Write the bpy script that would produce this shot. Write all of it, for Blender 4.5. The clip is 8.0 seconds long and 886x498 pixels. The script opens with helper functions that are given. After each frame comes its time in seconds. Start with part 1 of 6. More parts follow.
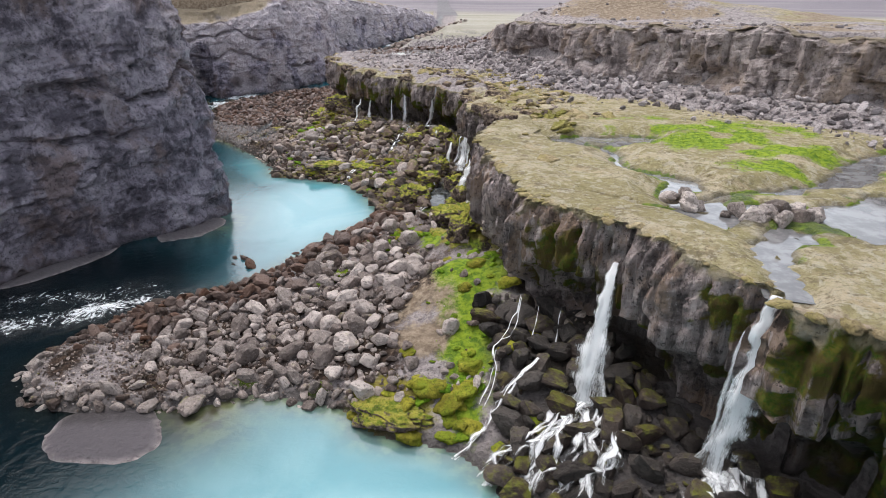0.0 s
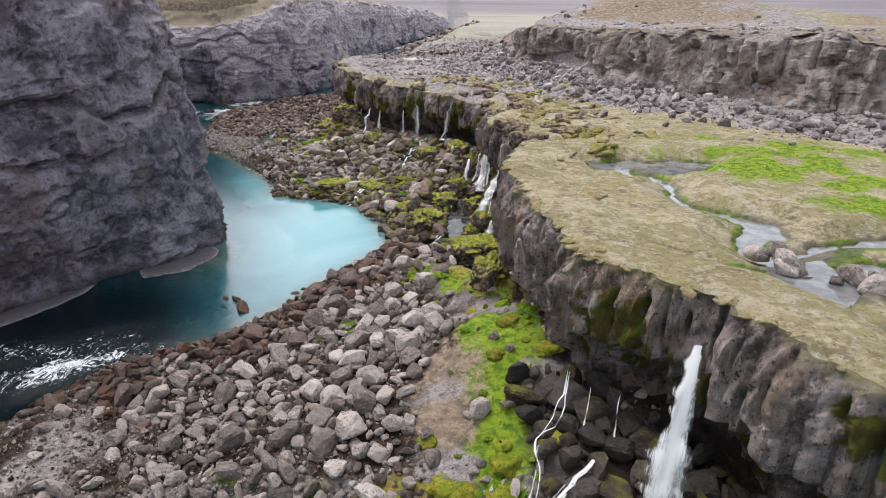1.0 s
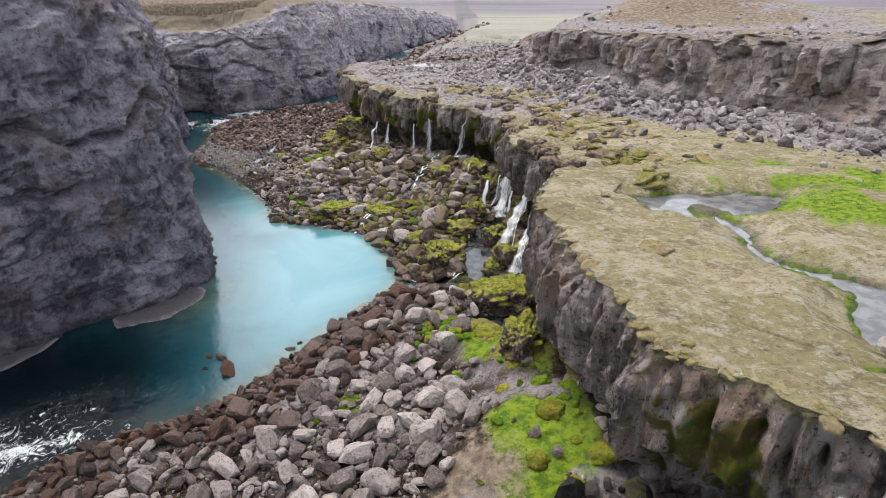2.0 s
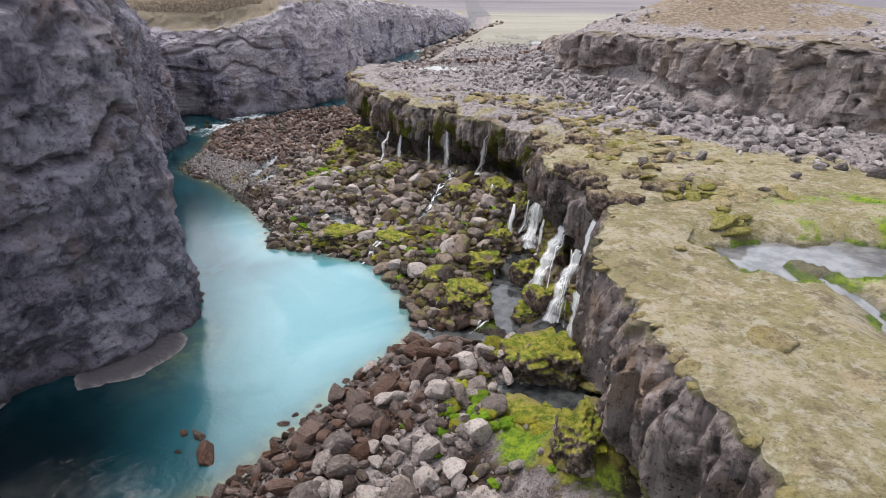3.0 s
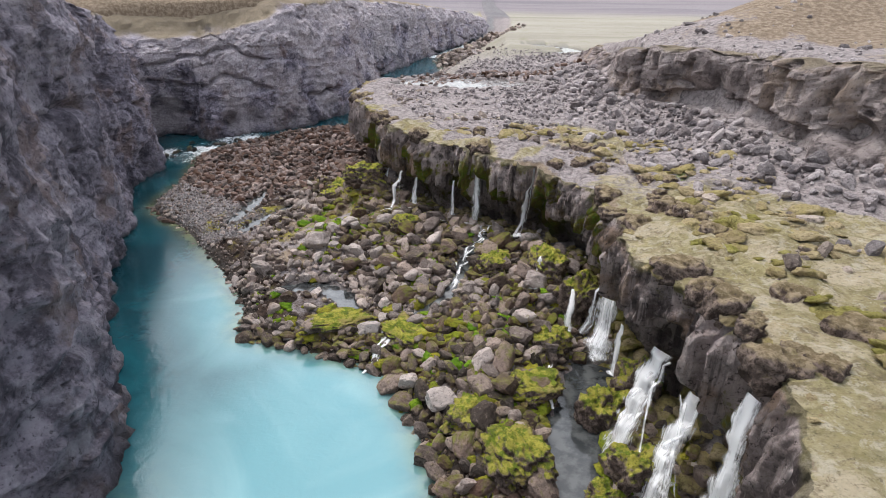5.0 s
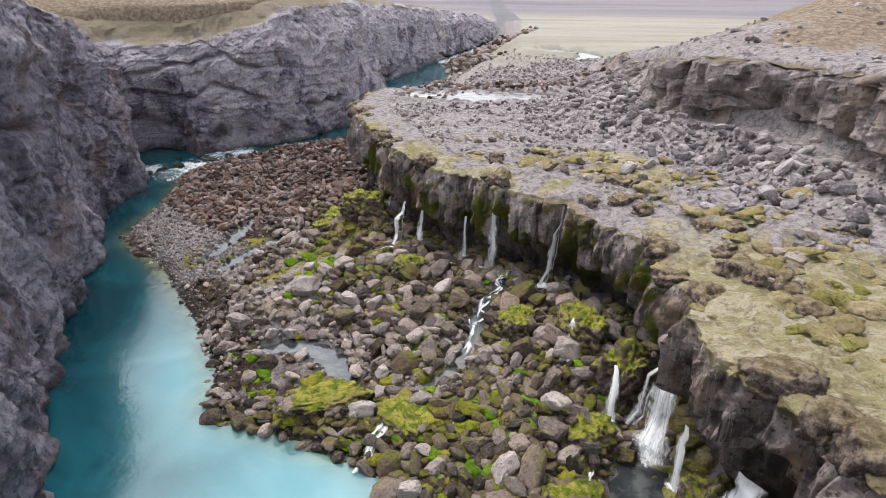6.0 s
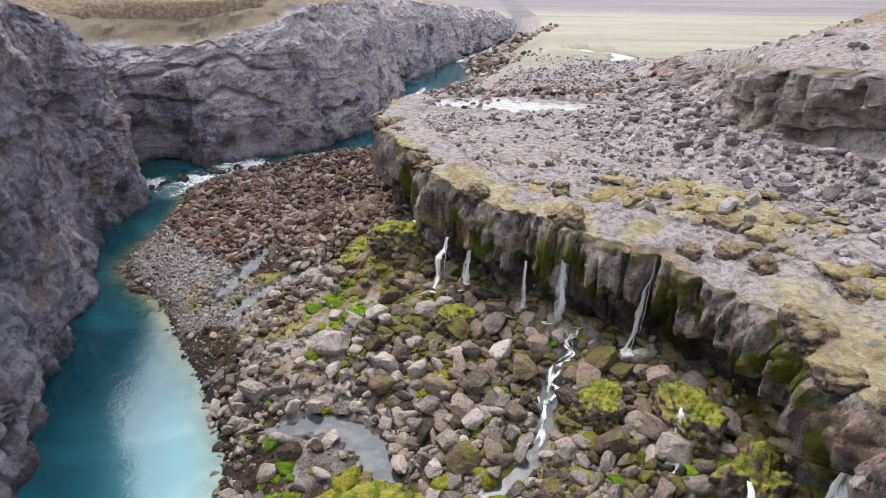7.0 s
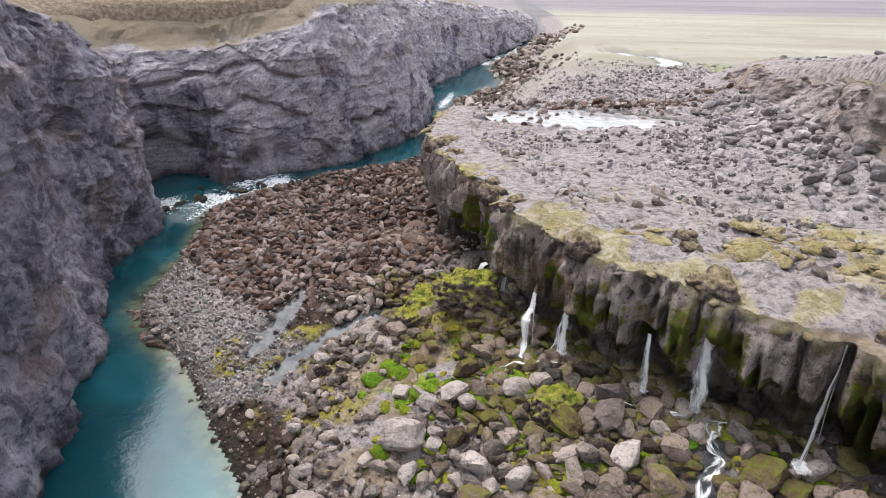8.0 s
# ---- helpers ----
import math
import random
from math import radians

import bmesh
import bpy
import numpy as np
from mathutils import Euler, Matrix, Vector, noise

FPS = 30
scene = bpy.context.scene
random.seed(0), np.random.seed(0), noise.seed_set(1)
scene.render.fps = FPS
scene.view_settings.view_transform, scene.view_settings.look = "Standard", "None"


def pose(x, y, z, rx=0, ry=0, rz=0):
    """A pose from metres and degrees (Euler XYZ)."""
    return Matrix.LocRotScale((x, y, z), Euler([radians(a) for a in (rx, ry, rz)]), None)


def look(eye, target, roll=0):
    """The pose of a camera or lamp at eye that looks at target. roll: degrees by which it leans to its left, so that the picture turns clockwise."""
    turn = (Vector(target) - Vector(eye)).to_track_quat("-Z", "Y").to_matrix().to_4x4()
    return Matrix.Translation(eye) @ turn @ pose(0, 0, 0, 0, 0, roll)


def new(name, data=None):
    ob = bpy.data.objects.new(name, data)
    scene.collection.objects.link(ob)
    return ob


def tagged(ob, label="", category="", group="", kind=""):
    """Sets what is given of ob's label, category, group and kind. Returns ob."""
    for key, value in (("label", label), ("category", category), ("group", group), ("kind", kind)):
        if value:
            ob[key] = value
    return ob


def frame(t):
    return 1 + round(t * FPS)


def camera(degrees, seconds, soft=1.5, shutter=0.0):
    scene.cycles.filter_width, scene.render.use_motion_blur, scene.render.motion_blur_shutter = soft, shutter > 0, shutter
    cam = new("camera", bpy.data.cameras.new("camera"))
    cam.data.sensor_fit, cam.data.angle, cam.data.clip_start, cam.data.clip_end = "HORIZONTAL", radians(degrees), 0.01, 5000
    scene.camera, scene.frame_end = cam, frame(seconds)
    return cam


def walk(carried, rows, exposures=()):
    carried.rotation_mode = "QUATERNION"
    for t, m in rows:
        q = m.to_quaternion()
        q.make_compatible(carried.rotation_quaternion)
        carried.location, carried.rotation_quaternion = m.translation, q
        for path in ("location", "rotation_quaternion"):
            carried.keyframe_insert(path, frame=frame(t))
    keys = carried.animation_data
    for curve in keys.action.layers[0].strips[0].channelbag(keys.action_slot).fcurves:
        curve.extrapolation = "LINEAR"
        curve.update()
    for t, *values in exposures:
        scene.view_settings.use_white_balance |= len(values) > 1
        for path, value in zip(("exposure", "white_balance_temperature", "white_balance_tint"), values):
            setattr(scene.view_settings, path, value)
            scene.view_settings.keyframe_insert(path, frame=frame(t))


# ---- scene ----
cam = camera(73.0, 8.0, soft=0.9)
PATH = [
    (0, (0.585, 1.035, 18.883), (0.606, 2.878, 18.107), 0.6),
    (0.5, (0.163, 4.375, 18.997), (0.17, 6.218, 18.22), 0.5),
    (1, (-0.231, 7.67, 19.076), (-0.237, 9.513, 18.3), 0.5),
    (1.5, (-0.619, 10.983, 19.2), (-0.639, 12.825, 18.422), 0.4),
    (1.7, (-0.726, 12.34, 19.235), (-0.755, 14.184, 18.461), -0.0),
    (2.8, (-2.055, 20.086, 19.323), (-2.102, 21.926, 18.542), 0.5),
    (3, (-2.235, 21.46, 19.328), (-2.287, 23.3, 18.546), 0.5),
    (3.5, (-2.781, 24.956, 19.361), (-2.841, 26.796, 18.579), 0.6),
    (4, (-3.242, 28.458, 19.44), (-3.313, 30.298, 18.659), 0.6),
    (4.5, (-3.636, 32.015, 19.541), (-3.715, 33.854, 18.758), 0.6),
    (4.7, (-3.779, 33.468, 19.591), (-3.862, 35.306, 18.806), 0.6),
    (5.8, (-4.256, 41.59, 19.737), (-4.365, 43.428, 18.958), 0.7),
    (6, (-4.494, 43.068, 19.758), (-4.608, 44.906, 18.977), 0.6),
    (6.5, (-5.483, 46.751, 19.861), (-5.606, 48.585, 19.074), 0.7),
    (7, (-7.619, 50.07, 19.854), (-7.751, 51.901, 19.06), 0.7),
    (7.5, (-10.214, 53.354, 19.821), (-10.352, 55.183, 19.024), 0.9),
    (8, (-12.318, 56.974, 19.884), (-12.461, 58.802, 19.086), 0.9),
]
walk(cam, [(t, look(eye, target, roll)) for t, eye, target, roll in PATH], ((0, 0.29), (5, 0.34), (8, 0.62)))

# ---- light ----
SUN_EL, SUN_AZ = radians(65), radians(316)
world = bpy.data.worlds.new("overcast_sky")
scene.world = world
world.use_nodes = True
wn = world.node_tree.nodes
wl = world.node_tree.links
sky = wn.new("ShaderNodeTexSky")
sky.sky_type, sky.sun_disc = "NISHITA", False
sky.sun_elevation, sky.sun_rotation = SUN_EL, SUN_AZ
sky.air_density, sky.dust_density = 1.0, 2.5
soft_sky = wn.new("ShaderNodeHueSaturation")
soft_sky.inputs["Saturation"].default_value = 0.33
wl.new(sky.outputs[0], soft_sky.inputs["Color"])
cloud = wn.new("ShaderNodeTexNoise")
cloud.inputs["Scale"].default_value, cloud.inputs["Detail"].default_value = 2.2, 6
cloud_tone = wn.new("ShaderNodeMapRange")
for key, v in (("From Min", 0.38), ("From Max", 0.64), ("To Min", 0.95), ("To Max", 2.2)):
    cloud_tone.inputs[key].default_value = v
wl.new(wn.new("ShaderNodeTexCoord").outputs["Generated"], cloud.inputs["Vector"])
wl.new(cloud.outputs["Fac"], cloud_tone.inputs["Value"])
clouded = wn.new("ShaderNodeVectorMath")
clouded.operation = "SCALE"
wl.new(soft_sky.outputs[0], clouded.inputs[0])
wl.new(cloud_tone.outputs[0], clouded.inputs["Scale"])
wn["Background"].inputs[1].default_value = 0.15
wl.new(clouded.outputs[0], wn["Background"].inputs[0])
sun = new("sun", bpy.data.lights.new("sun", "SUN"))
sun.data.energy, sun.data.angle, sun.data.color = 1.3, radians(24), (1.0, 0.95, 0.92)
sun.matrix_world = look((math.sin(SUN_AZ) * 50, math.cos(SUN_AZ) * 50, 50 * math.tan(SUN_EL)), (0, 0, 0))


# ---- numeric helpers ----
def lattice(i, j, k, seed):
    h = (i * 374761393 + j * 668265263 + k * 1442695041 + seed * 974634777) & 0xFFFFFFFF
    h = ((h ^ (h >> 13)) * 1274126177) & 0xFFFFFFFF
    h = ((h ^ (h >> 15)) * 2246822519) & 0xFFFFFFFF
    return ((h ^ (h >> 16)) & 0xFFFFFF) / float(0xFFFFFF)


def vnoise(x, y, z, seed=0):
    """Smooth value noise in -1..1 with cells of one unit."""
    x, y, z = np.broadcast_arrays(np.asarray(x, float), np.asarray(y, float), np.asarray(z, float))
    i, j, k = (np.floor(a).astype(np.int64) for a in (x, y, z))
    u, v, w = (a - b for a, b in zip((x, y, z), (i, j, k)))
    u, v, w = (a * a * a * (a * (a * 6 - 15) + 10) for a in (u, v, w))
    total = 0.0
    for a in (0, 1):
        for b in (0, 1):
            for c in (0, 1):
                total = total + lattice(i + a, j + b, k + c, seed) * (u if a else 1 - u) * (v if b else 1 - v) * (w if c else 1 - w)
    return total * 2 - 1


def fbm(x, y, z, seed=0, octaves=4):
    total, amp = 0.0, 1.0
    for o in range(octaves):
        f = 2.03 ** o
        total = total + amp * vnoise(x * f + 17 * o, y * f + 5 * o, z * f + 9 * o, seed + o)
        amp *= 0.5
    return total / 1.7


def ridged(x, y, z, seed=0, octaves=3):
    total, amp = 0.0, 1.0
    for o in range(octaves):
        f = 2.1 ** o
        total = total + amp * (1 - 2 * np.abs(vnoise(x * f + 3 * o, y * f + 11 * o, z * f + 7 * o, seed + o)))
        amp *= 0.5
    return total / 1.6


def cells(x, y, z, seed=0):
    """Distances to the nearest and second nearest cell points, and the nearest cell's random value."""
    i, j, k = (np.floor(a).astype(np.int64) for a in (x, y, z))
    f1, f2, r = np.full(x.shape, 9.0), np.full(x.shape, 9.0), np.zeros(x.shape)
    for a in (-1, 0, 1):
        for b in (-1, 0, 1):
            for c in (-1, 0, 1):
                ii, jj, kk = i + a, j + b, k + c
                d = (ii + lattice(ii, jj, kk, seed) - x) ** 2 + (jj + lattice(ii, jj, kk, seed + 1) - y) ** 2 + (kk + lattice(ii, jj, kk, seed + 2) - z) ** 2
                nearer = d < f1
                f2 = np.where(nearer, f1, np.minimum(f2, d))
                r = np.where(nearer, lattice(ii, jj, kk, seed + 3), r)
                f1 = np.where(nearer, d, f1)
    return np.sqrt(f1), np.sqrt(f2), r


def step(a, b, x):
    t = np.clip((x - a) / (b - a), 0, 1)
    return t * t * (3 - 2 * t)


def smooth_line(points, gap):
    """A smooth curve through the points, with a point every gap metres."""
    p = np.array(points, float)
    ext = np.vstack([2 * p[0] - p[1], p, 2 * p[-1] - p[-2]])
    out = []
    for a in range(len(p) - 1):
        p0, p1, p2, p3 = ext[a:a + 4]
        n = max(2, int(np.linalg.norm(p2 - p1) / gap * 3))
        t = (np.arange(n) / n)[:, None]
        out.append(0.5 * (2 * p1 + (p2 - p0) * t + (2 * p0 - 5 * p1 + 4 * p2 - p3) * t ** 2 + (3 * p1 - p0 - 3 * p2 + p3) * t ** 3))
    out = np.vstack(out + [p[-1:]])
    s = np.r_[0, np.cumsum(np.linalg.norm(np.diff(out[:, :2], axis=0), axis=1))]
    even = np.linspace(0, s[-1], max(2, int(s[-1] / gap)))
    return np.stack([np.interp(even, s, out[:, c]) for c in range(out.shape[1])], 1)


def side_normals(line, side):
    t = np.gradient(line[:, :2], axis=0)
    t /= np.linalg.norm(t, axis=1)[:, None]
    return np.stack([t[:, 1], -t[:, 0]], 1) * side


def nearest(x, y, line):
    x, y = np.ravel(x), np.ravel(y)
    best = np.empty(len(x), int)
    for a in range(0, len(x), 20000):
        d = (x[a:a + 20000, None] - line[None, :, 0]) ** 2 + (y[a:a + 20000, None] - line[None, :, 1]) ** 2
        best[a:a + 20000] = d.argmin(1)
    return best


def signed(x, y, line, normals):
    """Distance from a line, positive on the side of its normals."""
    shape = np.shape(x)
    k = nearest(x, y, line)
    dx, dy = np.ravel(x) - line[k, 0], np.ravel(y) - line[k, 1]
    side = dx * normals[k, 0] + dy * normals[k, 1]
    return (np.hypot(dx, dy) * np.where(side >= 0, 1, -1)).reshape(shape)


def inside_distance(x, y, ring):
    """Distance from a closed outline, positive inside."""
    shape = np.shape(x)
    px, py = np.ravel(x), np.ravel(y)
    k = nearest(px, py, ring)
    d = np.hypot(px - ring[k, 0], py - ring[k, 1])
    odd = np.zeros(len(px), bool)
    q = ring[::2]
    for a, b in zip(q, np.roll(q, -1, axis=0)):
        if a[1] != b[1]:
            odd ^= ((a[1] > py) != (b[1] > py)) & (px < (b[0] - a[0]) * (py - a[1]) / (b[1] - a[1]) + a[0])
    return np.where(odd, d, -d).reshape(shape)


# ---- the plan ----
EDGE = [(26, -90), (20, -30), (17, 2), (15.4, 12), (14.6, 16.8), (12.7, 18.3), (12.3, 20), (10.9, 22.9), (9.5, 26), (8, 27.3), (5.6, 30.8), (4.5, 36.3), (3.8, 40), (3.6, 44.5), (5.0, 49.4), (5.6, 52.5),
        (5.2, 56.6), (3.7, 61.2), (3.9, 65.5), (4.1, 69.5), (2.4, 73), (0, 75.8), (-3.6, 78.4), (-6.6, 80.2), (-9.4, 83), (-12, 89), (-15.2, 96.6), (-16.6, 102), (-17, 109), (-16.4, 118), (-16.2, 128), (-16.4, 140),
        (-13.6, 150), (-8.6, 160), (-6.4, 170), (-6, 186), (-2, 206), (4, 240), (7, 300), (8, 360), (8, 430), (8, 520), (8, 640), (8, 760)]
WEST = [(-50, -90), (-42, -20), (-35, 20), (-29.4, 38), (-26.2, 42.8), (-22.6, 48.1), (-19.6, 53.2), (-19.2, 57), (-21.4, 60.6), (-25.6, 66), (-30.3, 73.5), (-32.4, 80), (-36, 86), (-40, 91.3), (-41.4, 95.5),
        (-41.2, 103), (-45, 109.5), (-43.6, 112.6), (-39.2, 113.4), (-33.4, 116.4), (-28.7, 119.6), (-24.2, 128.4), (-22, 135), (-21.6, 146), (-23.5, 160), (-20, 174), (-16, 186), (-9, 208), (-1, 242), (3, 290), (3, 345), (3, 420), (3, 520), (3, 640), (3, 760)]
UPPER = [(150, -80), (75, 5), (55, 29), (42, 45), (33, 55), (26.5, 61.5), (20.5, 68.5), (16.8, 73), (15.9, 78), (14.3, 83.5), (10.5, 88.3), (8.8, 91), (9.6, 96), (11, 103), (9.6, 112), (9, 119), (13, 127), (28, 140), (50, 153), (80, 169), (130, 196), (220, 242), (380, 322), (640, 450), (1000, 620)]
SHORE = [(40, 6), (14, 14.5), (8, 18.6), (4.1, 19.9), (1.3, 22.3), (-2.3, 23.5), (-4.2, 25.3), (-8.7, 26.4), (-11.4, 25.3), (-13.2, 25.3), (-15.5, 25), (-18.2, 25.2), (-20.6, 26.8), (-21.5, 29.4), (-19.6, 33.4), (-17.4, 35.9), (-12.6, 39.3), (-10.1, 43.5),
         (-7.7, 48.3), (-4.7, 53.6), (-6.4, 59.6), (-9.2, 64), (-14.5, 66), (-17.8, 67.3), (-19.2, 71), (-22.8, 76.2), (-26.6, 81), (-29.5, 84.6), (-34.6, 89.3), (-35.8, 94), (-35.9, 98.5), (-36.9, 102.6), (-37.6, 107.5), (-34, 112),
         (-28, 116.8), (-22.4, 120.6), (-19.6, 124.5), (-19.2, 132), (-19.4, 142), (-18, 150), (-14.6, 159), (-10, 166), (-11.2, 173), (-12.6, 185), (-7.4, 203), (-2.6, 222), (1.6, 255), (4, 300), (30, 310), (60, 290), (62, 220), (62, 140), (60, 70), (55, 25)]
edge = smooth_line(EDGE, 0.25)
edge = edge[edge[:, 1] < 700]
edge_n = side_normals(edge, 1)
run = np.arange(len(edge)) * 0.25
ragged = 0.42 * fbm(run / 3.2, 0, 0, 15) + 0.22 * vnoise(run / 0.9, 0, 0, 18)
edge[:, :2] += edge_n * (ragged * step(6, 14, edge[:, 1]) * (1 - step(160, 200, edge[:, 1])))[:, None]
west = smooth_line(WEST, 0.3)
west = west[west[:, 1] < 700]
west_n = side_normals(west, -1)
upper = smooth_line(UPPER, 0.4)
upper_n = side_normals(upper, 1)
shore = smooth_line(SHORE + [SHORE[0]], 0.4)


def river_level(y):
    return np.interp(y, [104, 116, 128, 150, 180, 260, 310], [0, 1.7, 2.2, 3.3, 5.2, 8.6, 10.6])


def rim_level(y):
    return np.interp(y, [-50, 40, 85, 94, 101, 106, 110, 113, 117, 121, 127, 135, 150, 165, 180, 200, 225, 245, 290], [20.6, 20.6, 20.3, 19.4, 17.0, 15.0, 13.9, 14.1, 15.9, 17.0, 18.2, 18.6, 18.8, 18.4, 17.7, 16.6, 15.0, 13.2, 11.0])


# streams: name, points (x, y, level, half width)
STREAMS = {
    "brook_under_falls": [(5.6, 51.6, 0.95, 1.1), (3.6, 52.6, 0.8, 1.6), (1.2, 53.0, 0.55, 1.3), (-1.8, 52.7, 0.3, 0.9), (-5.2, 53.6, 0.02, 0.9)],
    "plunge_pool": [(3.4, 63.8, 1.0, 1.0), (2.2, 61.2, 1.0, 1.5), (1.2, 57.5, 0.95, 1.4), (0.9, 54.6, 0.62, 1.0), (1.0, 53.2, 0.56, 0.5)],
    "cliff_foot_pool": [(5.2, 45.6, 0.9, 0.9), (3.4, 45.2, 0.9, 1.3), (1.2, 45.8, 0.9, 1.0), (-0.6, 46.4, 0.85, 0.4)],
    "boulder_brook": [(-2.4, 77.8, 3.4, 0.4), (-3.1, 76, 3.1, 0.35), (-3.9, 74.3, 2.8, 0.35), (-4.4, 72.4, 2.3, 0.4), (-4.8, 70.6, 1.9, 0.35), (-5.5, 69.2, 1.5, 0.35), (-7.6, 67.3, 0.9, 0.3)],
    "shore_pool": [(-17.6, 71.8, 0.18, 0.7), (-14.6, 72.6, 0.22, 0.8), (-12.3, 71.2, 0.25, 0.8), (-11.2, 69.2, 0.25, 0.5), (-10, 68, 0.25, 0.5), (-8.8, 66.4, 0.2, 0.45)],
    "flat_pool": [(-16.6, 89.6, 1.2, 0.5), (-18.6, 88.2, 1.2, 0.55), (-20.6, 86.6, 1.0, 0.6), (-22.4, 83.6, 0.75, 0.55), (-23.6, 80.8, 0.55, 0.4)],
    "river_flat_pool": [(-23.6, 92.2, 1.2, 0.3), (-24.3, 89.6, 1.1, 0.55), (-24.9, 86.4, 0.9, 0.6), (-25.4, 83.6, 0.6, 0.5)],
    "terrace_brook": [(36, 44, 9.58, 1.0), (30.6, 40.3, 9.57, 1.0), (26.9, 37.2, 9.56, 1.1), (24.1, 34.6, 9.55, 0.9), (20.5, 32.6, 9.54, 0.9), (16, 31, 9.52, 0.9), (13.8, 29.2, 9.5, 1.0), (12.8, 26.6, 9.5, 0.8)],
    "terrace_pool": [(38, 29, 9.52, 0.6), (35, 28.4, 9.52, 2.2), (30, 27.5, 9.52, 3.2), (24, 27, 9.52, 2.9), (19.5, 26.4, 9.52, 2.4), (16.4, 27.4, 9.52, 1.5), (13.4, 27, 9.5, 1.3), (10.9, 27.9, 9.5, 0.7)],
    "fall_feeder": [(16, 24.8, 9.52, 1.0), (14.2, 23.4, 9.5, 0.7), (13.6, 21.2, 9.47, 0.55), (13.0, 19.2, 9.4, 0.5)],
    "grass_brook": [(17.4, 46.8, 9.75, 0.8), (14, 45.7, 9.72, 1.7), (11.2, 45.5, 9.7, 1.8), (9.2, 46.5, 9.66, 0.8)],
    "grass_rill": [(12.2, 44.4, 9.7, 0.35), (12.8, 41.4, 9.66, 0.22), (12.4, 38.4, 9.64, 0.22), (14, 36.2, 9.6, 0.45), (15, 34.6, 9.58, 0.8), (13.2, 32, 9.55, 0.6), (13.4, 29.6, 9.52, 0.6)],
    "gravel_pool": [(-12.6, 107.4, 10.0, 1.2), (-10, 108.2, 10.0, 3.4), (-6.5, 108.8, 10.0, 4.3), (-3, 108.5, 10.0, 4.0), (0, 108.2, 10.0, 2.8), (3.8, 108, 10.0, 0.8)],
    "plain_brook": [(3, 169, 10.4, 0.9), (8, 166, 10.4, 1.5), (10.2, 159, 10.4, 1.4), (13.2, 158.4, 10.4, 1.5), (13.6, 150.5, 10.4, 1.6), (10.6, 146, 10.4, 1.2), (5, 146, 10.4, 0.7)],
}
streams = {k: smooth_line(v, 0.3) for k, v in STREAMS.items()}


def far_fade(y):
    return 1 - step(125, 170, y)


def terrace_level(x, y, de, du):
    z = 9.62 + 0.05 * np.clip(de - 2, 0, 18) * step(64, 92, y) + 1.3 * step(-5.5, 0.5, du) * far_fade(y)
    z = z - 0.75 * np.exp(-((de - 0.5) / 3.2) ** 2) * step(52, 58, y) * (1 - step(74, 82, y))
    z = z + 0.16 * fbm(x / 6, y / 6, 0, 5) + 0.07 * fbm(x / 1.3, y / 1.3, 0, 6) * (1 + 2 * step(52, 64, y))
    z = z + 0.32 * ridged(x / 2.1, y / 2.1, 0, 36, 4) * step(50, 57, y) * (1 - step(80, 92, y)) * (1 - step(5, 11, de))
    return z * far_fade(y) + (1 - far_fade(y)) * (10.9 + 0.25 * fbm(x / 30, y / 30, 0, 4))


def bank_level(x, y, db, de):
    ramp = 0.1 + 3.8 * (1 - np.exp(-np.clip(db, 0, 40) / 6.5))
    cap = np.clip(3.7 - 0.2 * np.clip(-de, 0, 40), 0.4, 9)
    cap = np.maximum(cap - 2.4 * step(93, 106, y), 0.5)
    cap = cap - 1.7 * (1 - step(20, 30, y)) - 0.4 * (1 - step(30, 48, y))
    z = np.minimum(ramp, np.maximum(cap, 0.4)) + (0.16 * fbm(x / 2.2, y / 2.2, 0, 8) + 0.10 * fbm(x / 0.8, y / 0.8, 0, 9)) * step(0, 2, db)
    # moss mounds along the foot of the cliff
    for mx, my, r, h in ((2.6, 48.6, 2.3, 1.7), (1.4, 42.6, 2.2, 0.5), (2.4, 39.2, 1.7, 1.0), (2.6, 33.5, 3.2, 1.0), (3.4, 55.8, 1.3, 1.1), (2.8, 59.2, 1.4, 1.5), (-1.8, 56.3, 2.2, 0.9), (-0.9, 60.8, 2, 0.6), (-13.4, 85, 2.2, 1.6)):
        z = z + h * np.exp(-(((x - mx) ** 2 + (y - my) ** 2) / r ** 2) ** 1.6)
    wet = -0.16 - 1.5 * step(0, 4, -db) + 0.04 * fbm(x / 0.7, y / 0.7, 0, 3)
    return river_level(y) + np.where(db > 0, z, wet)


def sandbars(x, y, z):
    for sx, sy, ang, a, b, h in ((-20.6, 50.4, 60, 3.3, 1.9, 0.9), (-14.8, 23.5, 170, 2.9, 1.9, 0.75), (-27.6, 41.6, 58, 4, 0.9, 0.8)):
        c, s = math.cos(radians(ang)), math.sin(radians(ang))
        u, v = ((x - sx) * c + (y - sy) * s) / a, (-(x - sx) * s + (y - sy) * c) / b
        r = (u * u + v * v) * (1 + 0.5 * fbm(x / 1.6, y / 1.6, 0, 29))
        z = np.maximum(z, 0.26 - 0.24 * r ** 1.5)
    return z


def hill(x, y):
    h = 5.5 * np.exp(-((x - 29) ** 2 / 150 + (y - 101) ** 2 / 110)) + 2.4 * np.exp(-((x - 45) ** 2 / 260 + (y - 92) ** 2 / 90))
    return h + 1.2 * np.exp(-((x - 17) ** 2 + (y - 93) ** 2) / 40)


